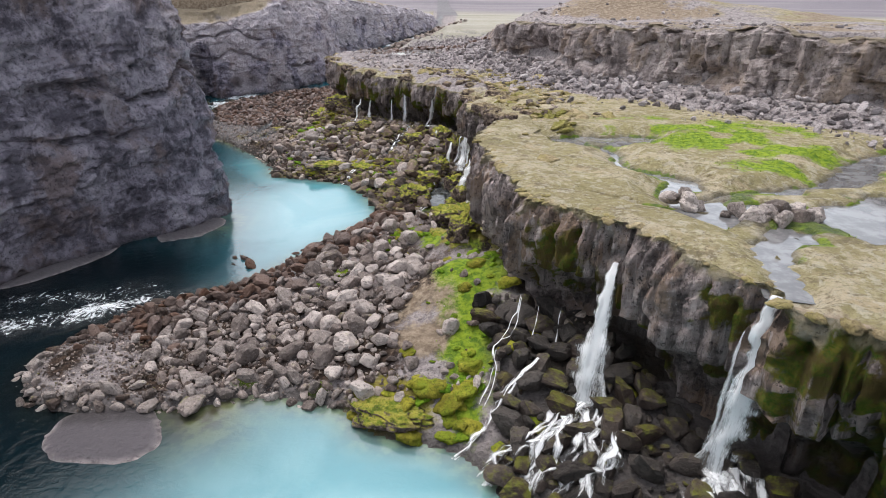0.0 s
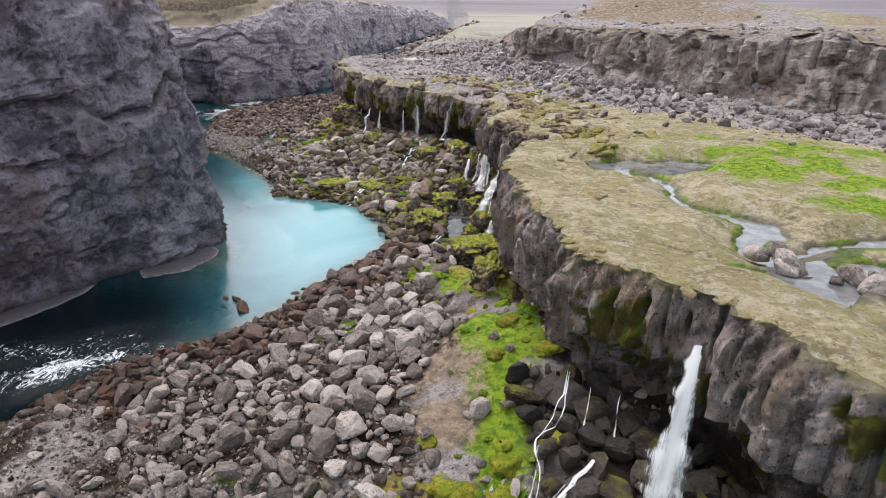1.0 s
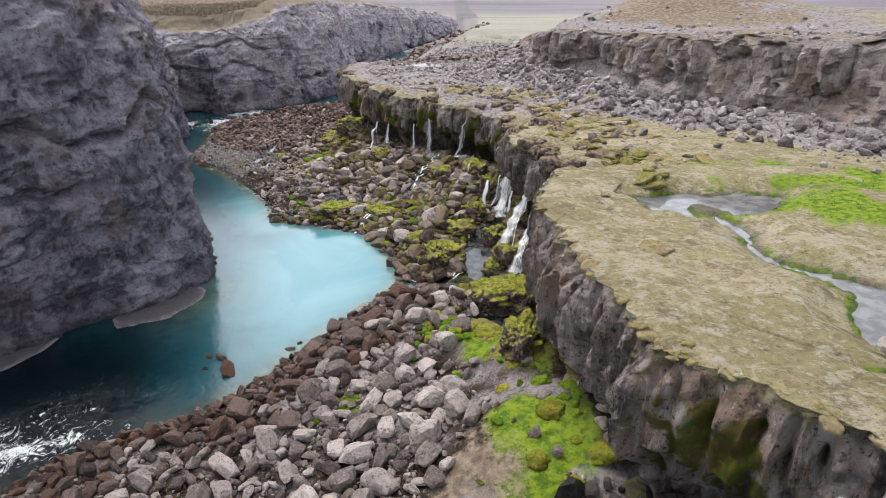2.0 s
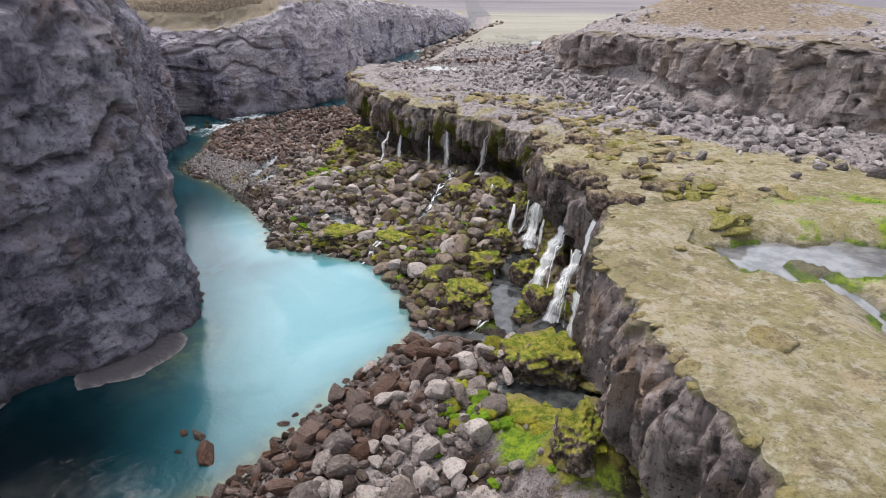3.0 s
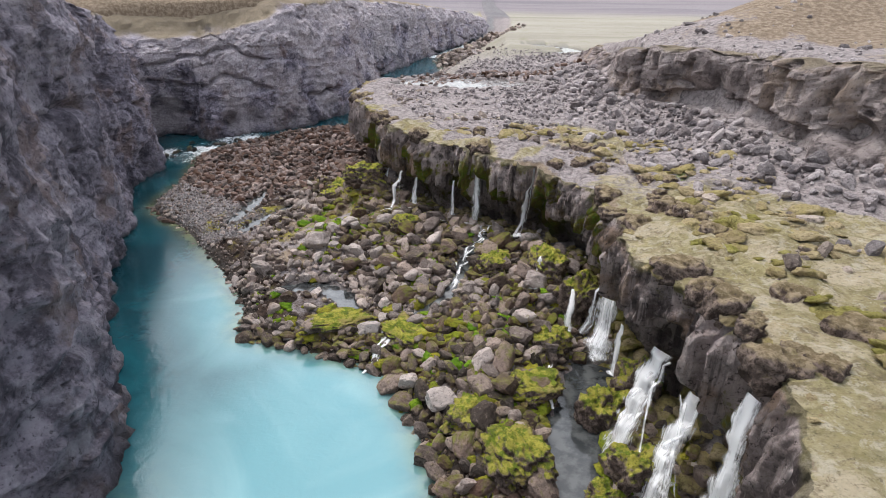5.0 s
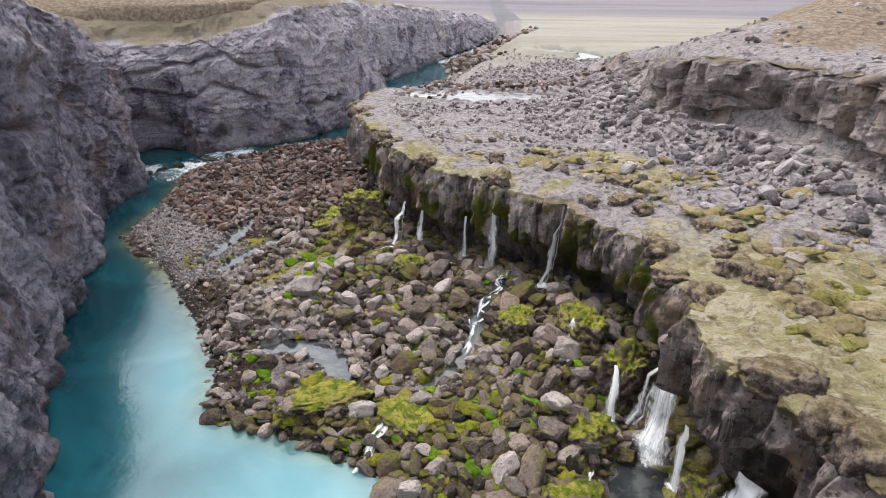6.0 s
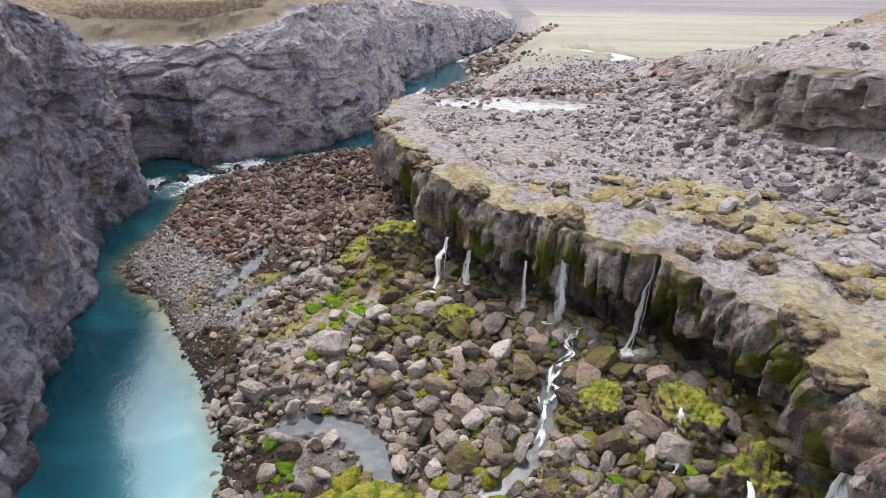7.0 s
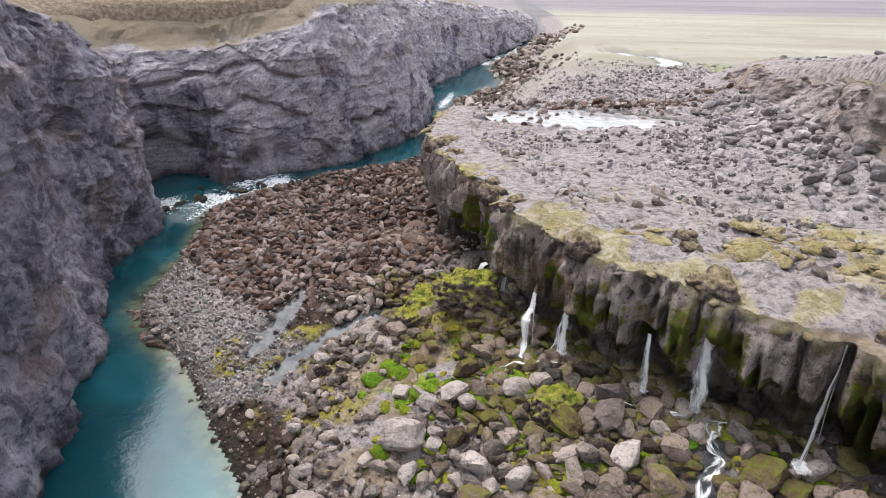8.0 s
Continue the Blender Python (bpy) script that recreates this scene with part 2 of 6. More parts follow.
def west_plateau(y, dw):
    away = np.exp(-np.clip(dw - 4, 0, 400) / 9)
    rise = np.clip((dw - 3.5) * 0.26, 0, 7 + 0.02 * np.clip(dw, 0, 400)) * (1 - step(150, 240, y))
    return rim_level(y) * away + (1 - away) * np.interp(y, [90, 115, 200, 245, 290], [20.5, 18.0, 16.4, 13.0, 11.0]) + rise


def ground_level(x, y, water=True):
    """Height of the ground sheet and the distances that the materials use."""
    de, dw, du, db = signed(x, y, edge, edge_n), signed(x, y, west, west_n), signed(x, y, upper, upper_n), inside_distance(x, y, shore)
    terr = terrace_level(x, y, de, du)
    up = np.interp(y, [60, 78, 90, 125, 160], [16.4, 16.2, 15.0, 13.6, 12.2]) + hill(x, y) + 0.3 * fbm(x / 7, y / 7, 0, 13) + 0.01 * np.clip(du, 0, 200)
    lift = step(0.9, 2.6, du) * (1 - step(110, 122, y)) + step(-2.0, 5.0, du) * step(110, 122, y)
    terr = terr + (up - terr) * lift
    slope = river_level(y) + 0.5 + 0.6 * np.clip(de, 0, 60) + 0.35 * fbm(x / 3, y / 3, 0, 12)
    terr = terr + (np.minimum(terr, slope) - terr) * step(114, 124, y)
    floor = sandbars(x, y, bank_level(x, y, db, de))
    z = floor + (terr - floor) * np.maximum(step(2.3, 2.9, de), step(225, 252, y))
    left = west_plateau(y, dw) + 0.5 * fbm(x / 9, y / 9, 0, 21) * step(8, 14, dw)
    z = z + (left - z) * step(5.0, 7.5, dw)
    mount = step(500, 1700, y) * 130 * (0.75 + 0.35 * fbm(x / 500, y / 700, 0, 41)) + step(150, 900, np.abs(x) - y * 0.5) * 25
    z = z + mount + 0.8 * step(200, 500, y) * fbm(x / 60, y / 60, 0, 43)
    wet = np.full(np.shape(z), 9.0)
    if water:
        for line in streams.values():
            k = nearest(x, y, line)
            d = np.hypot(np.ravel(x) - line[k, 0], np.ravel(y) - line[k, 1]).reshape(np.shape(x))
            w, lv = line[k, 3].reshape(np.shape(x)), line[k, 2].reshape(np.shape(x))
            w = w * (1 + 0.35 * vnoise(x / 0.9, y / 0.9, 0, 31) + 0.2 * vnoise(x / 0.35, y / 0.35, 0, 32))
            shape = lv - 0.13 + np.clip(d - w, -0.3, 30) * 0.45
            near_stream = (d < 5) & ((de < 2.2) if line[0, 2] < 6 else (de > 2.9))
            z = np.where(near_stream & (shape < z), shape, z)
            bank = lv + 0.03 + 0.12 * np.clip(d - w, 0, 1)
            z = np.where(near_stream & ((db > 0.6) | (line[0, 2] > 6)) & (d > w) & (d < 1.7 * line[k, 3].reshape(np.shape(x)) + 0.7) & (z < bank) & (z > lv - 1.6), bank, z)
            if line[0, 2] > 9.9:
                z = np.where((d < w + 3) & (z > bank), np.minimum(z, bank + 0.1 * (d - w)), z)
            wet = np.minimum(wet, np.where(near_stream, d - w, 9))
    return z, de, dw, du, db, wet


def settle(line):
    """Lowers a brook on the canyon floor into the ground under it."""
    side = side_normals(line, 1)
    low = np.full(len(line), 9.0)
    for a in (-0.9, -0.4, 0, 0.4, 0.9):
        low = np.minimum(low, ground_level(line[:, 0] + side[:, 0] * a * line[:, 3], line[:, 1] + side[:, 1] * a * line[:, 3], False)[0])
    low = np.minimum.accumulate(np.maximum(np.minimum(low - 0.04, line[:, 2] + 0.5), 0.015)) if line[0, 2] < 6 else np.full(len(line), np.quantile(low, 0.3)) if len(line) < 60 and line[0, 2] > 11 else np.minimum(low - 0.02, line[:, 2])
    for _ in range(12):
        low[1:-1] = (low[:-2] + low[1:-1] + low[2:]) / 3
    line[:, 2] = low
    t = np.linspace(0, 1, len(line))
    line[:, 3] *= np.minimum(1, 0.25 + 5 * np.minimum(t, 1 - t))


for key in ("boulder_brook", "shore_pool", "flat_pool", "river_flat_pool", "cliff_foot_pool", "terrace_brook", "grass_brook", "grass_rill"):
    settle(streams[key])


# ---- mesh helpers ----
def mesh_of(name, verts, faces, material, smooth=True, attrs=()):
    me = bpy.data.meshes.new(name)
    verts, faces = np.asarray(verts, np.float32), np.asarray(faces, np.int32)
    n, k = faces.shape
    me.vertices.add(len(verts))
    me.vertices.foreach_set("co", verts.ravel())
    me.loops.add(n * k)
    me.loops.foreach_set("vertex_index", faces.ravel())
    me.polygons.add(n)
    me.polygons.foreach_set("loop_start", np.arange(0, n * k, k, dtype=np.int32))
    me.polygons.foreach_set("loop_total", np.full(n, k, np.int32))
    me.polygons.foreach_set("use_smooth", np.full(n, smooth))
    for key, values in attrs:
        me.attributes.new(key, "FLOAT", "POINT").data.foreach_set("value", np.asarray(values, np.float32).ravel())
    me.update(calc_edges=True)
    me.validate()
    me.materials.append(material)
    return me


def grid_faces(n, m, flip=False):
    a = (np.arange(n - 1)[:, None] * m + np.arange(m - 1)[None, :]).ravel()
    f = np.stack([a, a + m, a + m + 1, a + 1], 1)
    return f[:, ::-1] if flip else f


def part(name, mesh, parent, label=""):
    ob = new(name, mesh)
    ob.parent = parent
    return tagged(ob, label)


# ---- materials ----
class Shader:
    def __init__(self, name):
        self.mat = bpy.data.materials.new(name)
        self.mat.use_nodes = True
        self.nt = self.mat.node_tree
        self.bsdf = self.nt.nodes["Principled BSDF"]
        self.out = self.nt.nodes["Material Output"]
        self.coord = self.nt.nodes.new("ShaderNodeTexCoord").outputs["Object"]

    def link(self, value, socket):
        if isinstance(value, bpy.types.NodeSocket):
            self.nt.links.new(value, socket)
        elif socket.type == "RGBA" and len(value) == 3:
            socket.default_value = (*value, 1)
        else:
            socket.default_value = value

    def noise(self, scale, detail=5.0, rough=0.6, stretch=None, shift=None, distort=0.0):
        co = self.coord
        if stretch or shift is not None:
            m = self.nt.nodes.new("ShaderNodeMapping")
            self.nt.links.new(co, m.inputs["Vector"])
            if stretch:
                m.inputs["Scale"].default_value = stretch
            if shift is not None:
                self.link(shift, m.inputs["Location"])
            co = m.outputs[0]
        n = self.nt.nodes.new("ShaderNodeTexNoise")
        self.nt.links.new(co, n.inputs["Vector"])
        n.inputs["Scale"].default_value, n.inputs["Detail"].default_value, n.inputs["Roughness"].default_value = scale, detail, rough
        n.inputs["Distortion"].default_value = distort
        return n.outputs["Fac"]

    def voronoi(self, scale, feature="F1", out="Distance"):
        n = self.nt.nodes.new("ShaderNodeTexVoronoi")
        n.feature = feature
        self.nt.links.new(self.coord, n.inputs["Vector"])
        n.inputs["Scale"].default_value = scale
        return n.outputs[out]

    def ramp(self, value, low, high, a=0.0, b=1.0):
        n = self.nt.nodes.new("ShaderNodeMapRange")
        n.interpolation_type = "SMOOTHSTEP"
        self.link(value, n.inputs["Value"])
        for key, v in (("From Min", low), ("From Max", high), ("To Min", a), ("To Max", b)):
            n.inputs[key].default_value = v
        return n.outputs[0]

    def math(self, op, a, b=0.0, c=0.0):
        n = self.nt.nodes.new("ShaderNodeMath")
        n.operation = op
        for v, s in zip((a, b, c), n.inputs):
            self.link(v, s)
        return n.outputs[0]

    def mix(self, fac, a, b, blend="MIX"):
        n = self.nt.nodes.new("ShaderNodeMix")
        n.data_type, n.blend_type = "RGBA", blend
        self.link(fac, n.inputs[0])
        self.link(a, n.inputs[6])
        self.link(b, n.inputs[7])
        return n.outputs[2]

    def attr(self, name):
        n = self.nt.nodes.new("ShaderNodeAttribute")
        n.attribute_name = name
        return n.outputs["Fac"]

    def random(self, island):
        if island:
            return self.nt.nodes.new("ShaderNodeNewGeometry").outputs["Random Per Island"]
        return self.nt.nodes.new("ShaderNodeObjectInfo").outputs["Random"]

    def up(self):
        sep = self.nt.nodes.new("ShaderNodeSeparateXYZ")
        self.nt.links.new(self.nt.nodes.new("ShaderNodeNewGeometry").outputs["Normal"], sep.inputs[0])
        return sep.outputs[2]

    def bump(self, height, strength, distance, after=None):
        n = self.nt.nodes.new("ShaderNodeBump")
        self.link(height, n.inputs["Height"])
        n.inputs["Strength"].default_value, n.inputs["Distance"].default_value = strength, distance
        if after is not None:
            self.nt.links.new(after, n.inputs["Normal"])
        return n.outputs[0]

    def done(self, color, rough=0.9, normal=None, spec=0.3):
        self.link(color, self.bsdf.inputs["Base Color"])
        self.link(rough, self.bsdf.inputs["Roughness"])
        self.bsdf.inputs["Specular IOR Level"].default_value = spec
        if normal is not None:
            self.nt.links.new(normal, self.bsdf.inputs["Normal"])
        return self.mat


MOSS_GREEN, MOSS_YELLOW, MOSS_OCHRE = (0.085, 0.15, 0.012), (0.20, 0.185, 0.025), (0.14, 0.10, 0.03)


def turf_colour(s, tiny, small, med):
    dry = s.mix(s.ramp(small, 0.36, 0.66), (0.215, 0.178, 0.098), (0.40, 0.352, 0.232))
    dry = s.mix(s.ramp(med, 0.44, 0.60, 0, 0.7), dry, (0.29, 0.252, 0.12))
    dry = s.mix(s.ramp(med, 0.46, 0.36, 0, 0.65), dry, (0.40, 0.315, 0.20))
    broad = s.noise(0.13, 5, 0.65, distort=0.6)
    dry = s.mix(s.ramp(broad, 0.47, 0.57, 0, 0.6), dry, (0.22, 0.188, 0.09))
    dry = s.mix(s.ramp(s.noise(0.33, 7, 0.7, shift=(13, 4, 0)), 0.51, 0.60, 0, 0.8), dry, (0.41, 0.35, 0.25))
    dry = s.mix(s.ramp(s.noise(0.7, 8, 0.75, shift=(3, 41, 0)), 0.53, 0.62, 0, 0.75), dry, (0.13, 0.10, 0.06))
    dry = s.mix(s.ramp(s.noise(1.5, 9, 0.72, shift=(8, 2, 5), distort=0.5), 0.50, 0.60, 0, 0.65), dry, (0.43, 0.39, 0.31))
    dry = s.mix(s.ramp(s.noise(0.9, 9, 0.75, shift=(1, 27, 3), distort=0.4), 0.52, 0.62, 0, 0.7), dry, (0.19, 0.165, 0.075))
    dry = s.mix(s.ramp(s.noise(4.5, 7, 0.75, shift=(6, 6, 1)), 0.54, 0.66, 0, 0.7), dry, (0.085, 0.066, 0.038))
    return s.mix(s.ramp(tiny, 0.52, 0.70, 0, 0.5), dry, (0.10, 0.08, 0.045))


def cliff_material(name, dark, mid, light, stain, streaks):
    s = Shader(name)
    big = s.noise(0.16, 4, 0.6)
    mid_n = s.noise(0.8, 12, 0.72)
    fine = s.noise(4.0, 10, 0.75)
    col = s.mix(s.ramp(mid_n, 0.38, 0.60), dark, mid)
    col = s.mix(s.ramp(big, 0.45, 0.62, 0, 0.6), col, s.mix(s.ramp(fine, 0.42, 0.6), mid, light))
    col = s.mix(s.ramp(s.noise(0.25, 6, 0.65, shift=(31, 7, 3)), 0.50, 0.62, 0, 0.65), col, stain)
    if streaks:
        pour = s.noise(1.0, 7, 0.65, stretch=(1.7, 1.7, 0.10))
        col = s.mix(s.ramp(pour, 0.53, 0.62, 0, 0.6), col, (0.055, 0.043, 0.043))
        col = s.mix(s.ramp(pour, 0.46, 0.38, 0, 0.75), col, light)
    if not streaks:
        slab = s.noise(0.42, 8, 0.6, stretch=(1, 1, 0.55), shift=(5, 19, 2), distort=0.7)
        col = s.mix(s.ramp(slab, 0.47, 0.36, 0, 0.75), col, dark)
        col = s.mix(s.ramp(slab, 0.55, 0.66, 0, 0.5), col, light)
    col = s.mix(s.ramp(fine, 0.46, 0.36, 0, 0.9 if streaks else 0.7), col, tuple(0.25 * c for c in dark))
    col = s.mix(s.ramp(fine, 0.57, 0.70, 0, 0.6 if streaks else 0.35), col, tuple(1.3 * c for c in light))
    if not streaks:
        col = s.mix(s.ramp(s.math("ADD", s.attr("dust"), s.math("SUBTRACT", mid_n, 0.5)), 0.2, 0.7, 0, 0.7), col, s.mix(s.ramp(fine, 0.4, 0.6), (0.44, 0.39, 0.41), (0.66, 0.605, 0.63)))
    moss = s.mix(s.ramp(mid_n, 0.42, 0.56), MOSS_OCHRE, s.mix(s.ramp(fine, 0.42, 0.58), MOSS_GREEN, MOSS_YELLOW))
    col = s.mix(s.ramp(s.math("ADD", s.attr("moss"), s.math("SUBTRACT", fine, 0.5)), 0.3, 0.55), col, moss)
    col = s.mix(s.ramp(s.attr("turf"), 0.2, 0.7), col, turf_colour(s, fine, mid_n, big) if streaks else s.mix(0.8, turf_colour(s, fine, mid_n, big), (0.30, 0.245, 0.185)))
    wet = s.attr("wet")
    # near-black of seeping rock, with the recess's shade painted in as well
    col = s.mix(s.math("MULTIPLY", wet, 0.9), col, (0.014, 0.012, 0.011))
    n = s.bump(mid_n, 1.0, 0.7 if streaks else 0.5)
    if streaks:
        n = s.bump(pour, 1.0, 1.2, n)
    n = s.bump(fine, 1.0, 0.25, n)
    return s.done(col, s.ramp(wet, 0, 1, 0.92, 0.6), n, 0.25)


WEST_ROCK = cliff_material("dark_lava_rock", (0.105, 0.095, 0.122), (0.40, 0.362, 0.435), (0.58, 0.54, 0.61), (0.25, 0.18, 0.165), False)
EAST_ROCK = cliff_material("streaked_basalt", (0.14, 0.108, 0.102), (0.54, 0.445, 0.42), (0.70, 0.605, 0.58), (0.44, 0.29, 0.19), True)
UPPER_ROCK = cliff_material("weathered_basalt", (0.15, 0.122, 0.118), (0.46, 0.39, 0.375), (0.60, 0.525, 0.50), (0.44, 0.335, 0.26), False)


def ground_material():
    s = Shader("canyon_ground")
    tiny = s.noise(9.0, 6, 0.7)
    small = s.noise(2.4, 7, 0.66)
    med = s.noise(0.5, 6, 0.62)
    stones = s.voronoi(3.2, "F1", "Distance")
    tint = s.voronoi(3.2, "F1", "Color")
    gravel = s.mix(s.ramp(small, 0.38, 0.6), (0.13, 0.11, 0.11), (0.345, 0.30, 0.292))
    gravel = s.mix(s.ramp(tint, 0.1, 0.9, 0, 0.5), gravel, (0.39, 0.35, 0.345))
    gravel = s.mix(s.ramp(tiny, 0.52, 0.66, 0, 0.7), gravel, (0.045, 0.04, 0.039))
    # brown ground, near black so that shade between stones is in the colour
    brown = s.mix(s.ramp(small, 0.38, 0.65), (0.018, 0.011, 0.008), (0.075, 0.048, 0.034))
    dry = turf_colour(s, tiny, small, med)
    green = s.mix(s.ramp(small, 0.36, 0.6), (0.075, 0.145, 0.012), (0.22, 0.30, 0.02))
    moss = s.mix(s.ramp(med, 0.38, 0.62), (0.20, 0.155, 0.05), (0.33, 0.30, 0.045))
    moss = s.mix(s.ramp(tiny, 0.4, 0.75, 0, 0.6), moss, (0.05, 0.055, 0.012))
    soil = s.mix(s.ramp(small, 0.35, 0.7), (0.17, 0.125, 0.088), (0.34, 0.272, 0.20))
    edge_n = s.math("ADD", s.math("MULTIPLY", small, 0.5), s.math("MULTIPLY", tiny, 0.3))

    def cover(base, name, colour, gain=1.0):
        v = s.math("ADD", s.attr(name), s.math("SUBTRACT", edge_n, 0.4))
        return s.mix(s.ramp(v, 0.40, 0.62, 0, gain), base, colour)

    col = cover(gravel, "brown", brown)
    col = cover(col, "grass", dry)
    col = cover(col, "moss", moss)
    col = cover(col, "green", green)
    col = cover(col, "soil", soil)
    plain = s.mix(s.ramp(s.noise(0.03, 5, 0.6, stretch=(0.4, 1.6, 1)), 0.35, 0.65), (0.27, 0.25, 0.20), (0.36, 0.335, 0.285))
    plain = s.mix(s.ramp(s.noise(0.35, 4, 0.6), 0.5, 0.75, 0, 0.5), plain, (0.21, 0.21, 0.10))
    col = s.mix(s.attr("plain"), col, plain)
    sand = s.mix(s.ramp(s.noise(0.012, 4, 0.6, stretch=(0.3, 2, 1)), 0.4, 0.6), (0.185, 0.165, 0.185), (0.24, 0.215, 0.225))
    col = s.mix(s.attr("sand"), col, sand)
    wet = s.attr("damp")
    col = s.mix(s.math("MULTIPLY", wet, 0.75), col, (0.02, 0.017, 0.014))
    n = s.bump(small, 1.0, 0.25)
    n = s.bump(stones, 0.5, 0.08, n)
    n = s.bump(tiny, 0.8, 0.05, n)
    return s.done(col, s.ramp(wet, 0, 1, 0.95, 0.4), n, 0.25)


GROUND = ground_material()


def rock_material(name, island, dark, light, rust=0.0, moss=0.25, gloss=0.85):
    s = Shader(name)
    r = s.random(island)
    scatter = s.math("FRACT", s.math("MULTIPLY", r, 37.7))
    mid_n, fine = s.noise(1.8, 9, 0.7), s.noise(7.0, 8, 0.75)
    tone = s.math("ADD", s.math("MULTIPLY", r, 0.6), s.math("MULTIPLY", mid_n, 0.5))
    col = s.mix(s.ramp(tone, 0.22, 0.85), dark, light)
    col = s.mix(s.ramp(fine, 0.48, 0.36, 0, 0.7), col, tuple(c * 0.35 for c in dark))
    col = s.mix(s.ramp(fine, 0.54, 0.68, 0, 0.45), col, tuple(1.25 * c for c in light))
    if rust:
        col = s.mix(s.ramp(s.math("ADD", scatter, s.math("MULTIPLY", mid_n, 0.5)), 0.4, 1.2, 0, rust), col, (0.14, 0.058, 0.026))
    if moss:
        m = s.math("ADD", s.math("MULTIPLY", s.up(), 0.3), s.math("MULTIPLY", s.noise(2.2 if not island else 1.5, 6, 0.7), 1.1))
        m = s.math("ADD", m, s.math("MULTIPLY", scatter, 0.3))
        col = s.mix(s.ramp(m, 1.15 - moss, 1.4 - moss, 0, 0.8), col, s.mix(s.ramp(mid_n, 0.4, 0.6), (0.125, 0.10, 0.022), (0.165, 0.185, 0.014)))
    n = s.bump(mid_n, 0.9, 0.3)
    n = s.bump(fine, 0.9, 0.09, n)
    return s.done(col, gloss, n, 0.3)


BOULDER = rock_material("grey_boulder", False, (0.17, 0.138, 0.124), (0.60, 0.52, 0.48), 0.1, 0.05)
BOULDER_BROWN = rock_material("wet_brown_boulder", False, (0.045, 0.03, 0.024), (0.20, 0.145, 0.125), 0.5, 0.0, 0.6)
BOULDER_MOSSY = rock_material("mossy_boulder", False, (0.055, 0.041, 0.033), (0.38, 0.295, 0.25), 0.35, 0.27)
STONES = rock_material("grey_stones", True, (0.075, 0.058, 0.051), (0.52, 0.445, 0.41), 0.2, 0.05)
STONES_BROWN = rock_material("red_brown_stones", True, (0.04, 0.025, 0.02), (0.23, 0.175, 0.155), 0.6, 0.0, 0.65)
STONES_FLAT = rock_material("broken_flat_stones", True, (0.028, 0.018, 0.014), (0.37, 0.295, 0.27), 0.6, 0.0, 0.7)
STONES_MOSSY = rock_material("mossy_stones", True, (0.03, 0.023, 0.018), (0.35, 0.275, 0.23), 0.38, 0.30)
STONES_DARK = rock_material("black_wet_stones", True, (0.014, 0.012, 0.011), (0.085, 0.072, 0.064), 0.15, 0.2, 0.6)
STONES_FALL = rock_material("rockfall_stones", True, (0.045, 0.034, 0.028), (0.52, 0.435, 0.39), 0.22, 0.12)
STONES_RIM = rock_material("rim_stones", True, (0.12, 0.093, 0.08), (0.50, 0.42, 0.36), 0.15, 0.14)
STONES_PALE = rock_material("pale_gravel", True, (0.19, 0.178, 0.182), (0.46, 0.435, 0.43), 0.05, 0.0)
STONES_UPPER = rock_material("terrace_stones", True, (0.12, 0.104, 0.107), (0.51, 0.457, 0.455), 0.08, 0.02)


def water_material():
    s = Shader("glacial_water")
    swirl = s.noise(0.12, 4, 0.5, distort=1.2)
    deep = s.mix(s.ramp(swirl, 0.35, 0.65), (0.004, 0.045, 0.062), (0.008, 0.085, 0.108))
    milk_and_sky = s.mix(s.ramp(swirl, 0.35, 0.65), (0.085, 0.275, 0.32), (0.145, 0.34, 0.38))
    # milky glacial water; also paints the pale sky reflection off the spit
    col = s.mix(s.attr("milk_and_sky"), deep, milk_and_sky)
    col = s.mix(s.attr("shallow"), col, s.mix(s.ramp(s.noise(0.8, 4, 0.6), 0.4, 0.6), (0.10, 0.075, 0.03), (0.19, 0.19, 0.07)))
    # deep water, with the rock wall's dark reflection painted into its colour
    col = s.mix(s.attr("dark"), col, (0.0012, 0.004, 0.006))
    froth = s.noise(1.7, 8, 0.72, stretch=(1.2, 0.9, 1), distort=2.0)
    foam = s.ramp(s.math("ADD", s.attr("foam"), s.math("SUBTRACT", froth, 0.5)), 0.42, 0.56)
    col = s.mix(foam, col, (0.75, 0.79, 0.82))
    n = s.bump(s.math("MULTIPLY", s.noise(1.6, 5, 0.6, distort=0.8), s.math("ADD", s.math("MULTIPLY", s.attr("dark"), 0.45), 0.25)), 0.28, 0.2)
    n = s.bump(s.noise(6.0, 3, 0.5), s_strength, 0.05, n)
    n = s.bump(s.math("MULTIPLY", froth, s.attr("foam")), 0.6, 0.35, n)
    s.link(s.ramp(s.attr("dark"), 0, 1, 1.66, 1.3), s.bsdf.inputs["IOR"])
    return s.done(col, s.ramp(foam, 0, 1, 0.06, 0.7), n, 0.5)


s_strength = 0.08
WATER = water_material()


def shallow_water_material(name, low, high):
    s = Shader(name)
    bed = s.mix(s.ramp(s.noise(1.2, 5, 0.6), 0.4, 0.62), low, high)
    n = s.bump(s.noise(2.0, 4, 0.5), 0.03, 0.08)
    s.bsdf.inputs["IOR"].default_value = 1.7
    return s.done(bed, 0.07, n, 0.5)


POOL = shallow_water_material("clear_shallow_water", (0.03, 0.034, 0.036), (0.09, 0.095, 0.095))
# terrace pools: base colour lightened to add to the mirrored sky
PALE_POOL = shallow_water_material("sky_pale_water", (0.30, 0.29, 0.285), (0.42, 0.41, 0.41))
GREY_POOL = shallow_water_material("sky_grey_water", (0.12, 0.118, 0.12), (0.21, 0.207, 0.21))


